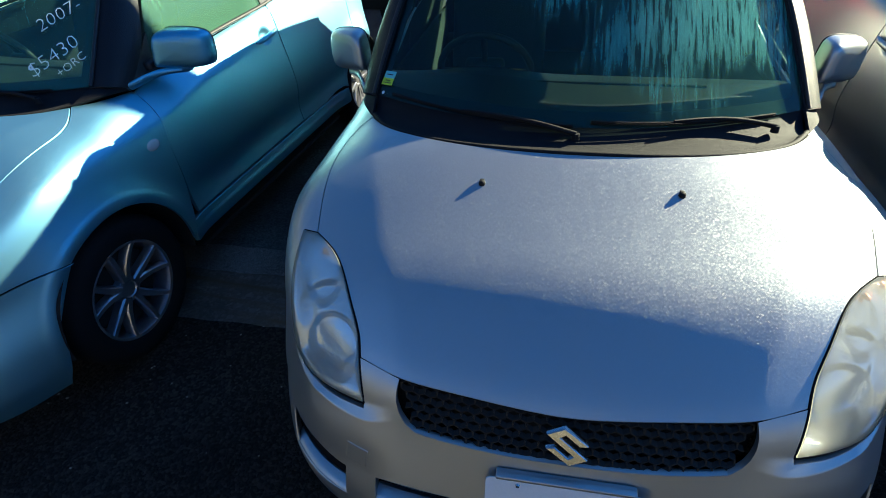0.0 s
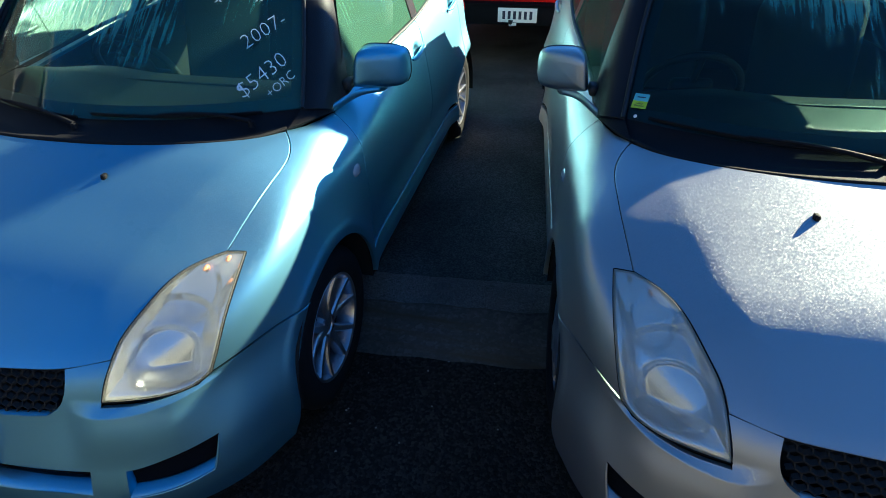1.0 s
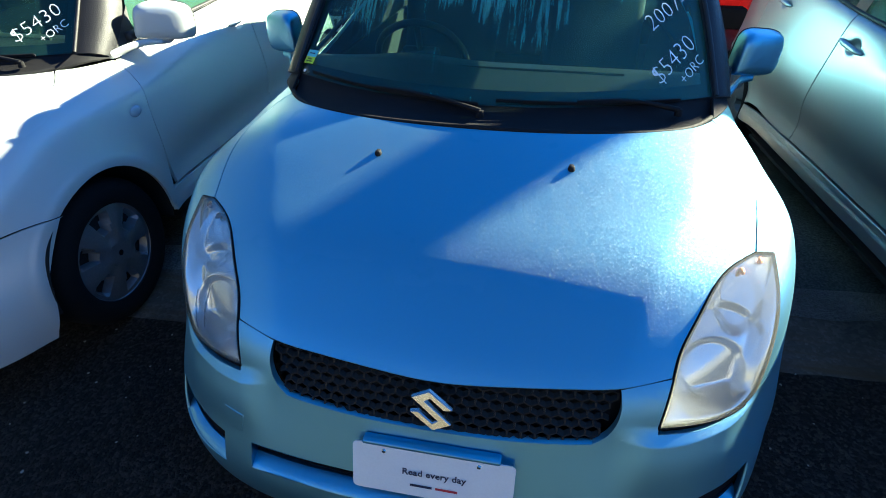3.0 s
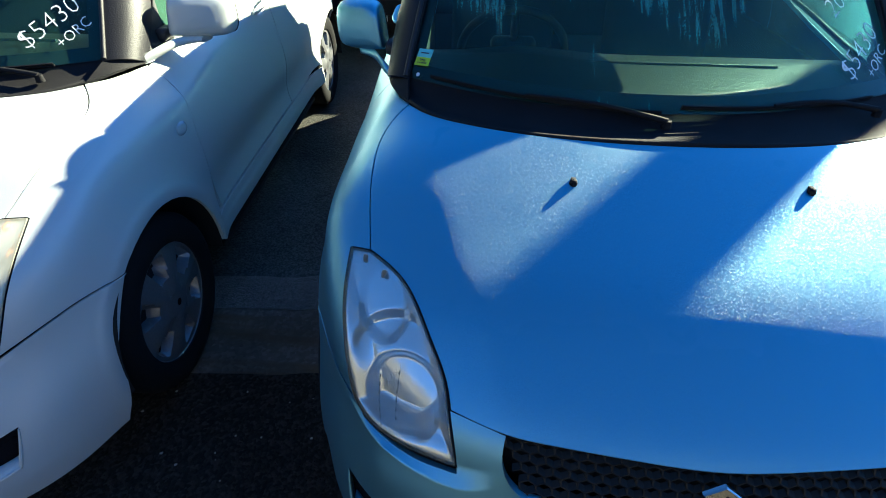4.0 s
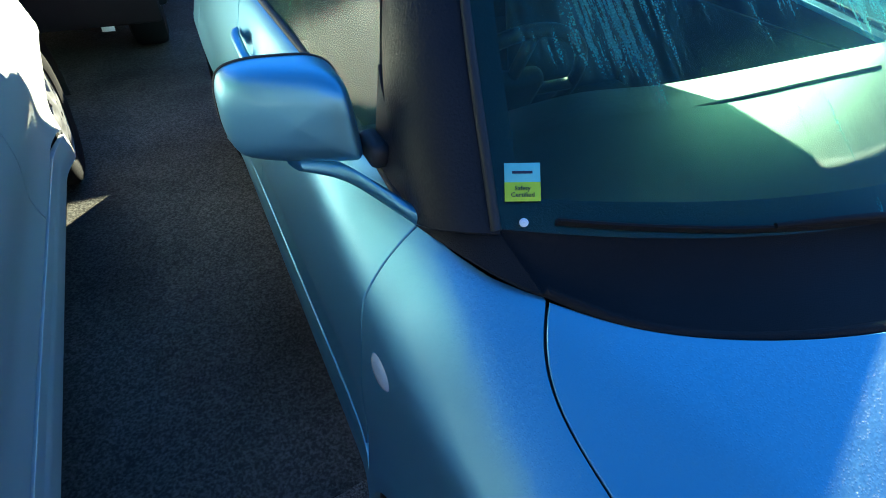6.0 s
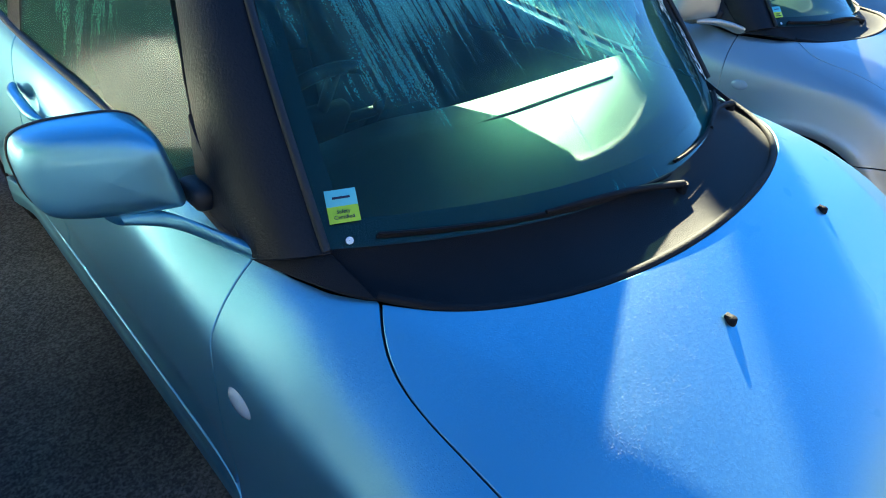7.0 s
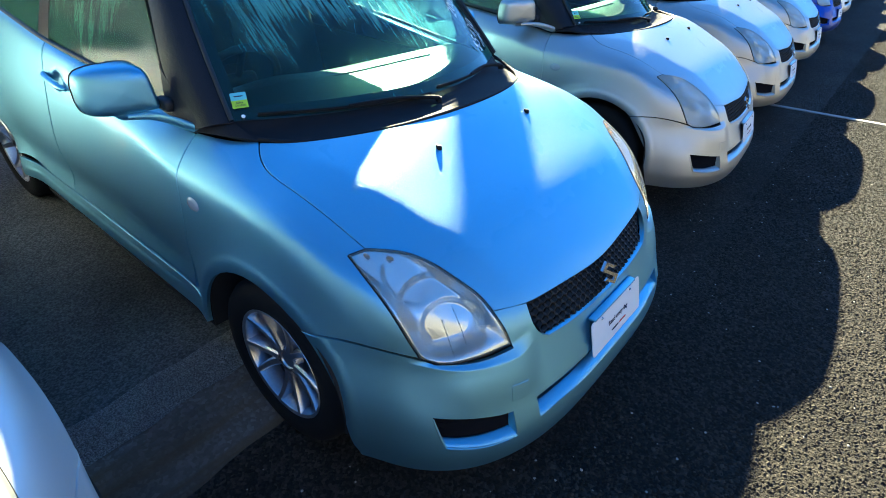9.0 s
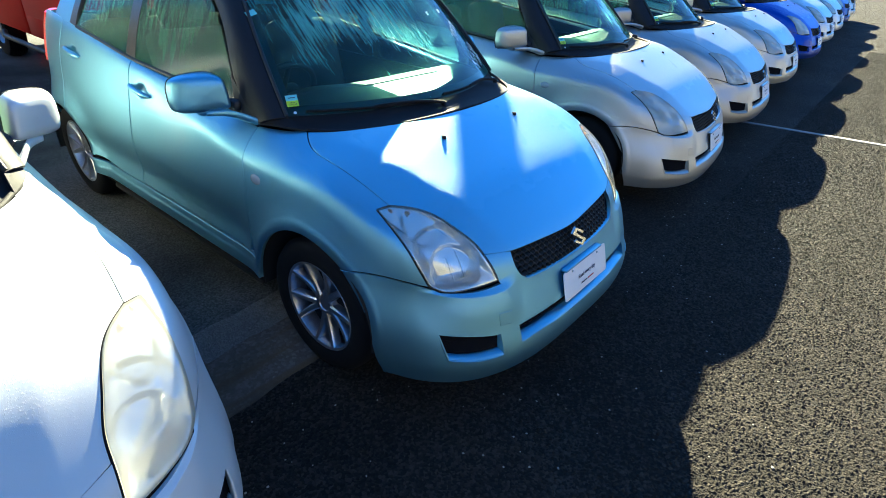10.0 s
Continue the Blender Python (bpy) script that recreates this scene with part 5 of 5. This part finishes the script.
def on_glass(x, z, turn=0.0, off=0.007):
    """A pose flat on the windscreen at that place, turned in its plane."""
    P, n = SCREEN_GRID[0]
    d = (P[..., 0] - x)**2 + (P[..., 2] - z)**2
    i, j = np.unravel_index(np.argmin(d), d.shape)
    nn = Vector(n[i, j]).normalized()
    e1 = Vector(P[i, min(j + 1, P.shape[1] - 1)] - P[i, j - 1]).normalized()
    if e1.x < 0:
        e1.negate()
    e2 = nn.cross(e1).normalized()
    m = Matrix((e1, e2, nn)).transposed().to_4x4()
    y = P[i, j, 1] + (z - P[i, j, 2]) * 1.2
    return Matrix.Translation(Vector((x, y, z)) + nn * off) @ m @ pose(0, 0, 0, 0, 0, turn)


CARD_HALF = Shape().box((0, 0, 0), (0.046, 0.0250, 0.0006), round_=0.0002)
CARD_TOP, CARD_LOW = CARD_HALF.mesh("sticker_top", CYAN_CARD), CARD_HALF.mesh("sticker_low", GREEN_CARD)
DOT = Shape().lathe([(0.002, 0.0005), (0.0015, 0.005), (0.0, 0.006)], "z", 12).mesh("dot", CHALK)


def dress(car, made, price=False, read=True):
    """Stickers, dot, price and plate writing of one car."""
    ws = made["windscreen"]
    for me, dz, nm in ((CARD_TOP, 0.0125, "sticker_upper_half"), (CARD_LOW, -0.0125, "sticker_lower_half")):
        ob = new(nm, me)
        ob.parent = ws
        ob.matrix_local = on_glass(-0.621, 1.016, 4) @ Matrix.Translation((0, dz, 0))
    write("Safety\nCertified", 0.0085, INK, ws, on_glass(-0.621, 1.016, 4, 0.0082) @ Matrix.Translation((0, -0.0125, 0)))
    bar = new("writing_bar", BAR)
    bar.parent = ws
    bar.matrix_local = on_glass(-0.621, 1.016, 4, 0.0082) @ Matrix.Translation((0, 0.0125, 0))
    dot = new("adhesive_dot", DOT)
    dot.parent = ws
    dot.matrix_local = on_glass(-0.635, 0.979)
    tag = new("glass_label", CARD_TOP)
    tag.parent = ws
    tag.matrix_local = on_glass(-0.575, 1.30, 8)
    if price:
        write("2007-", 0.075, CHALK, ws, on_glass(0.500, 1.175, 36), shear=0.15, weight=-0.0017)
        write("$5430", 0.080, CHALK, ws, on_glass(0.530, 1.062, 38), shear=0.15, weight=-0.0017)
        write("+ORC", 0.044, CHALK, ws, on_glass(0.590, 1.035, 38), shear=0.15, weight=-0.0006)
        for x in (0.33, 0.46):
            write("x", 0.05, CHALK, ws, on_glass(x, 1.265, 10), shear=0.2)
    sp = made["sign_plate"]
    up = Matrix.Translation((0.016, -0.7400, 0.4092)) @ pose(0, 0, 0, 75, 0, 0)
    write("Read every day", 0.0235, INK, sp, up @ Matrix.Translation((0.0, 0.004, 0)), weight=0.0003)
    for dx, mt in ((-0.028, INK), (0.03, RED_INK)):
        b = new("writing_bar", BAR2 if mt is INK else BAR3)
        b.parent = sp
        b.matrix_local = up @ Matrix.Translation((dx, -0.030, 0.0004))


BAR = Shape().box((0, 0, 0), (0.026, 0.0035, 0.0004), round_=0.0001).mesh("bar", INK)
BAR2 = Shape().box((0, 0, 0), (0.050, 0.006, 0.0006), round_=0.0002).mesh("bar", INK)
BAR3 = Shape().box((0, 0, 0), (0.050, 0.006, 0.0006), round_=0.0002).mesh("bar", RED_INK)


# ---- cars ----
def make_car(label, color, spot, alloy=False, clear=0.35, mist=0.62, film=0.4):
    """One car; clear says how clear its headlights still are, mist and film where and how much its windscreen is misted."""
    car = new("car")
    tagged(car, label, "car", "row of parked cars")
    car.matrix_world = spot
    made = {}
    for key, name, mesh, under, note in PARTS:
        ob = new(name, mesh)
        ob.parent = made[under] if under else car
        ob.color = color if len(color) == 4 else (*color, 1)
        if note:
            tagged(ob, note)
        if "window" in name or name == "windscreen":
            ob.color = (mist, film if name == "windscreen" else 1.0, 0.5, 1)
        if name == "headlight":
            ob.visible_shadow = False
            ob.color = (*color[:3], clear)
        made[key] = ob
    for sx in (1, -1):
        for y, z in ((0.0, 0.292), (2.39, 0.318)):
            wheel = new("wheel", TYRE)
            wheel.parent = car
            wheel.matrix_local = pose(0.735 * sx, y, z, 20 * y + 13 * sx, 0, 0 if sx > 0 else 180)
            wheel.name = "wheel"
            tagged(wheel, "black tyre on a silver alloy rim" if alloy else "black tyre with a silver plastic wheel cover")
            rim = new("rim" if alloy else "wheel_cover", ALLOY_RIM if alloy else HUBCAP)
            rim.parent = wheel
            if alloy:
                hub = new("brake_drum", BRAKE)
                hub.parent = wheel
    return car, made


def add_drops(lamp):
    """Two beaded runs of water on the lens."""
    for x, z0, z1 in ((0.600, 0.678, 0.585), (0.640, 0.655, 0.560)):
        t = np.linspace(0, 1, 60)
        line = settle(np.stack([x + 0.006 * t, -0.50 - 0.06 * t, z0 + (z1 - z0) * t], -1))
        g = slope(line)
        line = line + 0.0045 * g / np.linalg.norm(g, axis=1, keepdims=True)
        r = 0.0004 + 0.0016 * np.clip(np.sin(t * 38 + x * 90), 0, 1)
        run = new("water_run", Shape().tube(line * (-1, 1, 1), r, 8).mesh("water_run", DROP))
        run.parent = lamp


DROP = plain("water", (0.10, 0.12, 0.14), 0.05, vary=0.05, coat=0.5)
CARS = [
    ("light blue metallic hatchback with dew on its bonnet", (0.20, 0.43, 0.58), pose(0, 0, 0), True, 0.72, 0.55, 1.0),
    ("silver metallic hatchback with a sunlit dewy bonnet", (0.46, 0.475, 0.475), pose(2.398, 0.181, -0.010, 0, 0, 4.2), False, 0.35, 0.08),
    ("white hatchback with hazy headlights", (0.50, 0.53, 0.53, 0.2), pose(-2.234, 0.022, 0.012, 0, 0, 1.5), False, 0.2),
    ("silver metallic hatchback parked in the row", (0.45, 0.44, 0.42), pose(4.503, 0.303, -0.010, 0, 0, 2.7), False),
    ("silver metallic hatchback parked in the row", (0.50, 0.49, 0.46), pose(6.80, 0.448, 0, 0, 0, 1.7), False),
    ("dark blue metallic hatchback parked in the row", (0.02, 0.06, 0.35), pose(9.35, 0.55, 0), False),
    ("silver metallic hatchback parked in the row", (0.55, 0.56, 0.58), pose(11.85, 0.70, 0), False),
    ("pale silver hatchback parked in the row", (0.6, 0.6, 0.6), pose(14.3, 0.84, 0), False),
    ("dark blue metallic hatchback parked in the row", (0.03, 0.07, 0.30), pose(16.7, 0.98, 0), False),
    ("silver metallic hatchback parked in the row", (0.5, 0.52, 0.55), pose(19.1, 1.12, 0), False),
    # two cars added behind the row so that their shade covers the slab
    ("silver metallic hatchback seen from behind", (0.45, 0.46, 0.48), pose(3.15, 7.0, 0.028, 0, 0, 180), False),
    ("white hatchback parked in the second row", (0.7, 0.7, 0.7, 0.12), pose(7.6, 7.4, 0.028, 0, 0, 180), False),
]
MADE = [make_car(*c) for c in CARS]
add_drops(MADE[0][1]["headlight_r"])
for k, (car, made) in enumerate(MADE):
    dress(car, made, price=k in (0, 2))


# ---- ground ----
SKEW = 0.075


def ground_strip(name, y0, y1, z0, z1, mat, label, x0=-60.0, x1=90.0, step_=1.5, worn=0.0):
    xs = np.concatenate((np.arange(x0, -4, step_), np.arange(-4, 7, 0.04 if worn else step_), np.arange(7, x1, step_)))
    ts = np.linspace(0, 1, 8)
    P = np.stack([np.stack([xs, y0 + (y1 - y0) * t + SKEW * xs, 0 * xs + z0 + (z1 - z0) * t * t * (3 - 2 * t)], -1) for t in ts])
    if worn:
        rng = np.random.default_rng(17)
        soft = np.array((0.2, 0.6, 1.0, 0.6, 0.2)) / 2.6
        for row in (0, -1):
            P[row, :, 1] += worn * np.convolve(rng.normal(0, 1.3, len(xs)), soft, "same")
        P[1:-1, :, 2] += 0.18 * worn * rng.normal(0, 1, (6, len(xs)))
    ob = new(name, Shape().patch(P, np.array((0, 0, 1))).mesh(name, mat))
    return tagged(ob, label, "ground", kind="structure")


sheet = Shape().patch(coons([(-600, -600, 0), (600, -600, 0)], [(-600, 0.14 - 45, 0), (600, 0.14 + 45, 0)], [(-600, -600, 0), (-600, 0.14 - 45, 0)], [(600, -600, 0), (600, 0.14 + 45, 0)], 2, 2), np.array((0, 0, 1)))
tagged(new("ground", sheet.mesh("ground", ASPHALT)), "coarse dark chip-seal asphalt yard", "ground", kind="structure")
ground_strip("gutter", 0.10, 0.43, 0.002, 0.022, CHANNEL, "dark smooth concrete gutter apron", worn=0.006)
ground_strip("kerb", 0.41, 0.60, 0.024, 0.034, STRIP, "worn rough concrete kerb strip", worn=0.008)
ground_strip("slab", 0.60, 30.0, 0.028, 0.028, SLAB, "dark concrete parking slab", step_=6)
far = Shape().patch(coons([(-600, -20, -0.05), (600, 70, -0.05)], [(-600, 700, -0.05), (600, 700, -0.05)], [(-600, -20, -0.05), (-600, 700, -0.05)], [(600, 70, -0.05), (600, 700, -0.05)], 2, 2), np.array((0, 0, 1)))
tagged(new("far_ground", far.mesh("far_ground", SLAB)), "dark ground behind the parking slab", "ground", kind="structure")
hill = Shape()
ha = np.linspace(0, 2 * np.pi, 181)
hr = 480 + 40 * np.sin(ha * 3)
hz = 22 + 10 * np.sin(ha * 5 + 1) + 6 * np.sin(ha * 11) + 3 * np.sin(ha * 23)
# heightened so that the paint mirrors less of the bright low sky
hz = hz * 2.3
hz[-1] = hz[0]
hill.patch(np.stack([np.stack([hr * 0.9 * np.cos(ha), hr * 0.9 * np.sin(ha), 0 * ha - 1], -1), np.stack([hr * 0.97 * np.cos(ha), hr * 0.97 * np.sin(ha), hz * 0.7], -1), np.stack([hr * np.cos(ha), hr * np.sin(ha), hz], -1)]), None)
tagged(new("backdrop", hill.mesh("backdrop", HILL)), "dark wooded hills raised to cover the low sky", "hills", kind="structure")
mark = Shape().box((4.93, -1.35, 0.003), (0.065, 2.6, 0.006), turn=Matrix.Rotation(radians(10), 3, "Z"), round_=0.002)
tagged(new("road_line", mark.mesh("road_line", LINE_PAINT)), "worn white painted bay line on asphalt", "road marking", kind="structure")


# ---- pickup behind the row ----
def build_pickup(label, spot, paint, tag=None):
    truck = new("pickup_truck")
    tagged(truck, label, "pickup truck")
    truck.matrix_world = spot

    def part(name, shape, mat, under=None, label="", sharp=40):
        ob = new(name, shape.mesh(name, mat, sharp=sharp))
        ob.parent = under or truck
        if label:
            tagged(ob, label)
        return ob

    gate = part("tailgate", Shape().box((0, 0.10, 0.955), (1.64, 0.07, 0.75), round_=0.02).box((0, 0.062, 0.95), (1.10, 0.02, 0.24), round_=0.008), paint)
    part("gate_handle", Shape().box((0, 0.045, 1.08), (0.20, 0.03, 0.06), round_=0.01), BLACK, gate)
    part("rear_bumper", Shape().box((0, 0.0, 0.50), (1.72, 0.16, 0.18), round_=0.03).box((0, -0.03, 0.592), (1.2, 0.12, 0.02)), MESH_BLACK)
    part("tow_bar", Shape().tube([(0, 0.02, 0.42), (0, -0.06, 0.42), (0, -0.09, 0.46)], 0.022, 10).box((0, 0.1, 0.44), (1.0, 0.06, 0.06)), BLACK)
    plate = part("number_plate", Shape().box((0.06, -0.086, 0.505), (0.36, 0.004, 0.125), round_=0.0015), WHITE_CARD, None, "white plate with black bars")
    for k in range(6):
        part("plate_bar", Shape().box((-0.065 + 0.05 * k, -0.0895, 0.505), (0.026, 0.002, 0.07), round_=0.0008), INK, plate)
    part("reflector", Shape().box((0.02, -0.083, 0.425), (0.07, 0.006, 0.025)), WHITE_CARD)
    for sx in (1, -1):
        side = Shape()
        side.box((0.86 * sx, 1.05, 0.97), (0.10, 1.95, 0.68), round_=0.035).box((0.86 * sx, 1.72, 0.56), (0.10, 0.62, 0.24), round_=0.03).box((0.86 * sx, 0.30, 0.56), (0.10, 0.45, 0.22), round_=0.03)
        part("bed_side", side, paint)
        part("tail_light", Shape().box((0.82 * sx, 0.075, 0.97), (0.14, 0.06, 0.32), round_=0.02), TAIL_RED)
        door = Shape().box((0.85 * sx, 3.10, 0.80), (0.12, 2.05, 0.74), round_=0.05).box((0.87 * sx, 3.10, 0.86), (0.10, 1.9, 0.10), round_=0.045)
        part("cab_side", door, paint)
        part("side_step", Shape().tube([(0.90 * sx, 1.35, 0.38), (0.94 * sx, 1.5, 0.33), (0.94 * sx, 2.95, 0.33), (0.90 * sx, 3.1, 0.36)], 0.03, 10), BLACK)
        part("cab_window", Shape().patch(coons([(0.84 * sx, 2.25, 1.18), (0.84 * sx, 4.0, 1.16)], [(0.70 * sx, 2.35, 1.62), (0.68 * sx, 3.4, 1.64)], [(0.84 * sx, 2.25, 1.18), (0.70 * sx, 2.35, 1.62)], [(0.84 * sx, 4.0, 1.16), (0.68 * sx, 3.4, 1.64)], 8, 6), np.array((sx, 0, 0))), GLOSS_BLACK)
        for y in (0.95, 3.55):
            wheel = part("wheel", Shape().lathe([(-0.1, 0.2), (-0.115, 0.28), (-0.10, 0.34), (-0.07, 0.355), (0.07, 0.355), (0.10, 0.34), (0.115, 0.28), (0.10, 0.2)], "x", 40, centre=(0.76 * sx, y, 0.355)), RUBBER)
            part("rim", Shape().lathe([(0.10 * sx, 0.21), (0.06 * sx, 0.19), (0.05 * sx, 0.06), (0.08 * sx, 0.05), (0.08 * sx, 0.001)], "x", 32, centre=(0.76 * sx, y, 0.355)), ALLOY, wheel)
        part("front_wing", Shape().box((0.84 * sx, 4.65, 0.84), (0.14, 0.95, 0.55), round_=0.06), paint)
    if tag:
        part("tow_tag", Shape().box(tag, (0.07, 0.004, 0.05), round_=0.0015), WHITE_CARD, None, "small white tag")
    part("bed_floor", Shape().box((0, 1.05, 0.72), (1.62, 1.9, 0.06)), BLACK)
    part("cab_back", Shape().box((0, 2.14, 1.0), (1.6, 0.08, 0.6), round_=0.03).box((0, 2.28, 1.42), (1.40, 0.05, 0.42), round_=0.02), paint)
    part("cab_roof", Shape().box((0, 2.95, 1.67), (1.42, 1.35, 0.08), round_=0.035), paint)
    part("bonnet", Shape().box((0, 4.62, 1.02), (1.60, 0.98, 0.12), round_=0.05), paint)
    part("chassis", Shape().box((0, 2.5, 0.52), (1.3, 4.6, 0.2), round_=0.03), VOID)
    return truck


build_pickup("red pickup truck with a black rear bumper", pose(0.97, 4.12, 0.028), RED_PAINT)
build_pickup("dark pickup truck with a small white tag below its bumper", pose(-1.84, 3.26, 0.028), DARK_PAINT, (0.55, 0.40, 0.28))


# ---- unseen post, added to cast the shadow band on a bonnet ----
post = new("unseen_post")
tagged(post, "tall unseen post added to shade a band of the bonnet", "lamp post")
post.matrix_world = pose(5.257, 4.585, 0.028)
for nm, sh, mt in (("pole", Shape().lathe([(0.0, 0.155), (2.5, 0.150), (5.6, 0.138), (5.65, 0.001)], "z", 24), ALLOY), ("base_plate", Shape().box((0, 0, 0.015), (0.42, 0.42, 0.03)), ALLOY)):
    ob = new(nm, sh.mesh(nm, mt))
    ob.parent = post


# ---- loose chips on the road ----
def chip_material():
    m, n, l, b = material("road_chips")
    geo, ramp = n.new("ShaderNodeNewGeometry"), n.new("ShaderNodeValToRGB")
    ramp.color_ramp.elements[0].color, ramp.color_ramp.elements[1].color = (0.014, 0.013, 0.011, 1), (0.057, 0.049, 0.038, 1)
    e = ramp.color_ramp.elements.new(0.6)
    e.color = (0.020, 0.017, 0.013, 1)
    l.new(geo.outputs["Random Per Island"], ramp.inputs[0])
    l.new(ramp.outputs[0], b.inputs["Base Color"])
    b.inputs["Roughness"].default_value, b.inputs["Specular IOR Level"].default_value = 0.85, 0.12
    return m


def stones(name, count, box, r0, r1, mat, seed, sink=0.35):
    rng = np.random.default_rng(seed)
    x = rng.uniform(box[0], box[1], count)
    y = rng.uniform(box[2], box[3], count) + SKEW * x * (box[3] > -0.3)
    r = rng.uniform(r0, r1, count)
    base = np.array([(1, 0, 0), (0.3, 0.95, 0), (-0.8, 0.6, 0), (-0.8, -0.6, 0), (0.3, -0.95, 0), (0.05, 0.1, 0.8), (0, 0, -0.5)])
    tri = np.array([(0, 1, 5), (1, 2, 5), (2, 3, 5), (3, 4, 5), (4, 0, 5)])
    a = rng.uniform(0, 6.28, count)
    jit = rng.normal(0, 0.14, (count, 7, 3))
    q = (base[None] + jit) * r[:, None, None] * np.array((1, 1, 0.8))
    c, s_ = np.cos(a)[:, None], np.sin(a)[:, None]
    v = np.stack([q[..., 0] * c - q[..., 1] * s_ + x[:, None], q[..., 0] * s_ + q[..., 1] * c + y[:, None], q[..., 2] + (r * (0.5 - sink))[:, None]], -1)
    f = tri[None] + (np.arange(count) * 7)[:, None, None]
    me = bpy.data.meshes.new(name)
    me.from_pydata(v.reshape(-1, 3), [], f.reshape(-1, 3).tolist())
    me.materials.append(mat)
    return new(name, me)


CHIPS = chip_material()
tagged(stones("road_chips", 215000, (-0.6, 12.4, -4.0, -0.75), 0.005, 0.012, CHIPS, 3, 0.68), "coarse grey stone chips bound in the asphalt", "chips", kind="stuff")
tagged(stones("grit", 400, (-3.0, 4.0, -1.6, 0.1), 0.002, 0.006, plain("pale_grit", (0.30, 0.28, 0.24), 0.8), 5, 0.1), "pale grit and leaf crumbs on the asphalt", "grit", kind="stuff")


# ---- buildings out of view, for what the glass and the paint reflect ----
def build_hall(name, x0, x1, y, h, label, paint, spot=None):
    hall = new(name)
    tagged(hall, label, "building")
    hall.matrix_world = spot or pose(0, 0, 0)

    def part(nm, shape, mat, under=None):
        ob = new(nm, shape.mesh(nm, mat))
        ob.parent = under or hall
        return ob

    part("wall", Shape().box(((x0 + x1) / 2, y - 4, h / 2), (x1 - x0, 8, h), round_=0.02), paint)
    part("roof", Shape().box(((x0 + x1) / 2, y - 4, h + 0.15), (x1 - x0 + 0.8, 8.8, 0.3), round_=0.05), ROOF)
    n = int((x1 - x0) / 3.2)
    for k in range(n):
        cx = x0 + (k + 0.5) * (x1 - x0) / n
        win = part("window", Shape().box((cx, y + 0.01, 2.0), (1.7, 0.06, 1.3), round_=0.01), GLOSS_BLACK)
        part("frame", Shape().box((cx, y + 0.035, 2.0), (0.06, 0.06, 1.3)).box((cx, y + 0.035, 1.34), (1.8, 0.09, 0.08)), WHITE_CARD, win)
        for floor_z in np.arange(5.4, h - 1.2, 3.2):
            up = part("window", Shape().box((cx, y + 0.01, floor_z), (1.7, 0.06, 1.3), round_=0.01), GLOSS_BLACK)
            part("frame", Shape().box((cx, y + 0.035, floor_z), (0.06, 0.06, 1.3)).box((cx, y + 0.035, floor_z - 0.66), (1.8, 0.09, 0.08)), WHITE_CARD, up)


# wall kept dark so that the doors mirror less light
WALL = plain("dark_wall", (0.040, 0.046, 0.042), 0.9, bump=0.3, scale=40)
CREAM = plain("bounce_cream_wall", (0.150, 0.132, 0.098), 0.9, bump=0.3, scale=40)
ROOF = plain("grey_roof", (0.25, 0.25, 0.26), 0.6)
# both cream halls are added to throw warm light onto the car fronts
build_hall("offscreen_hall", -34, 8, -15, 4.6, "long cream hall added to bounce warm light on the cars", CREAM)
build_hall("offscreen_hall", 12, 48, -17, 5.2, "cream hall added across the road for its warm bounce", CREAM)
# its height and length hide the low sky from the doors
build_hall("offscreen_hall", -70, 20, 0, 12.0, "tall dark building with rows of windows beside the yard", WALL, pose(-19, 8, 0, 0, 0, -90))
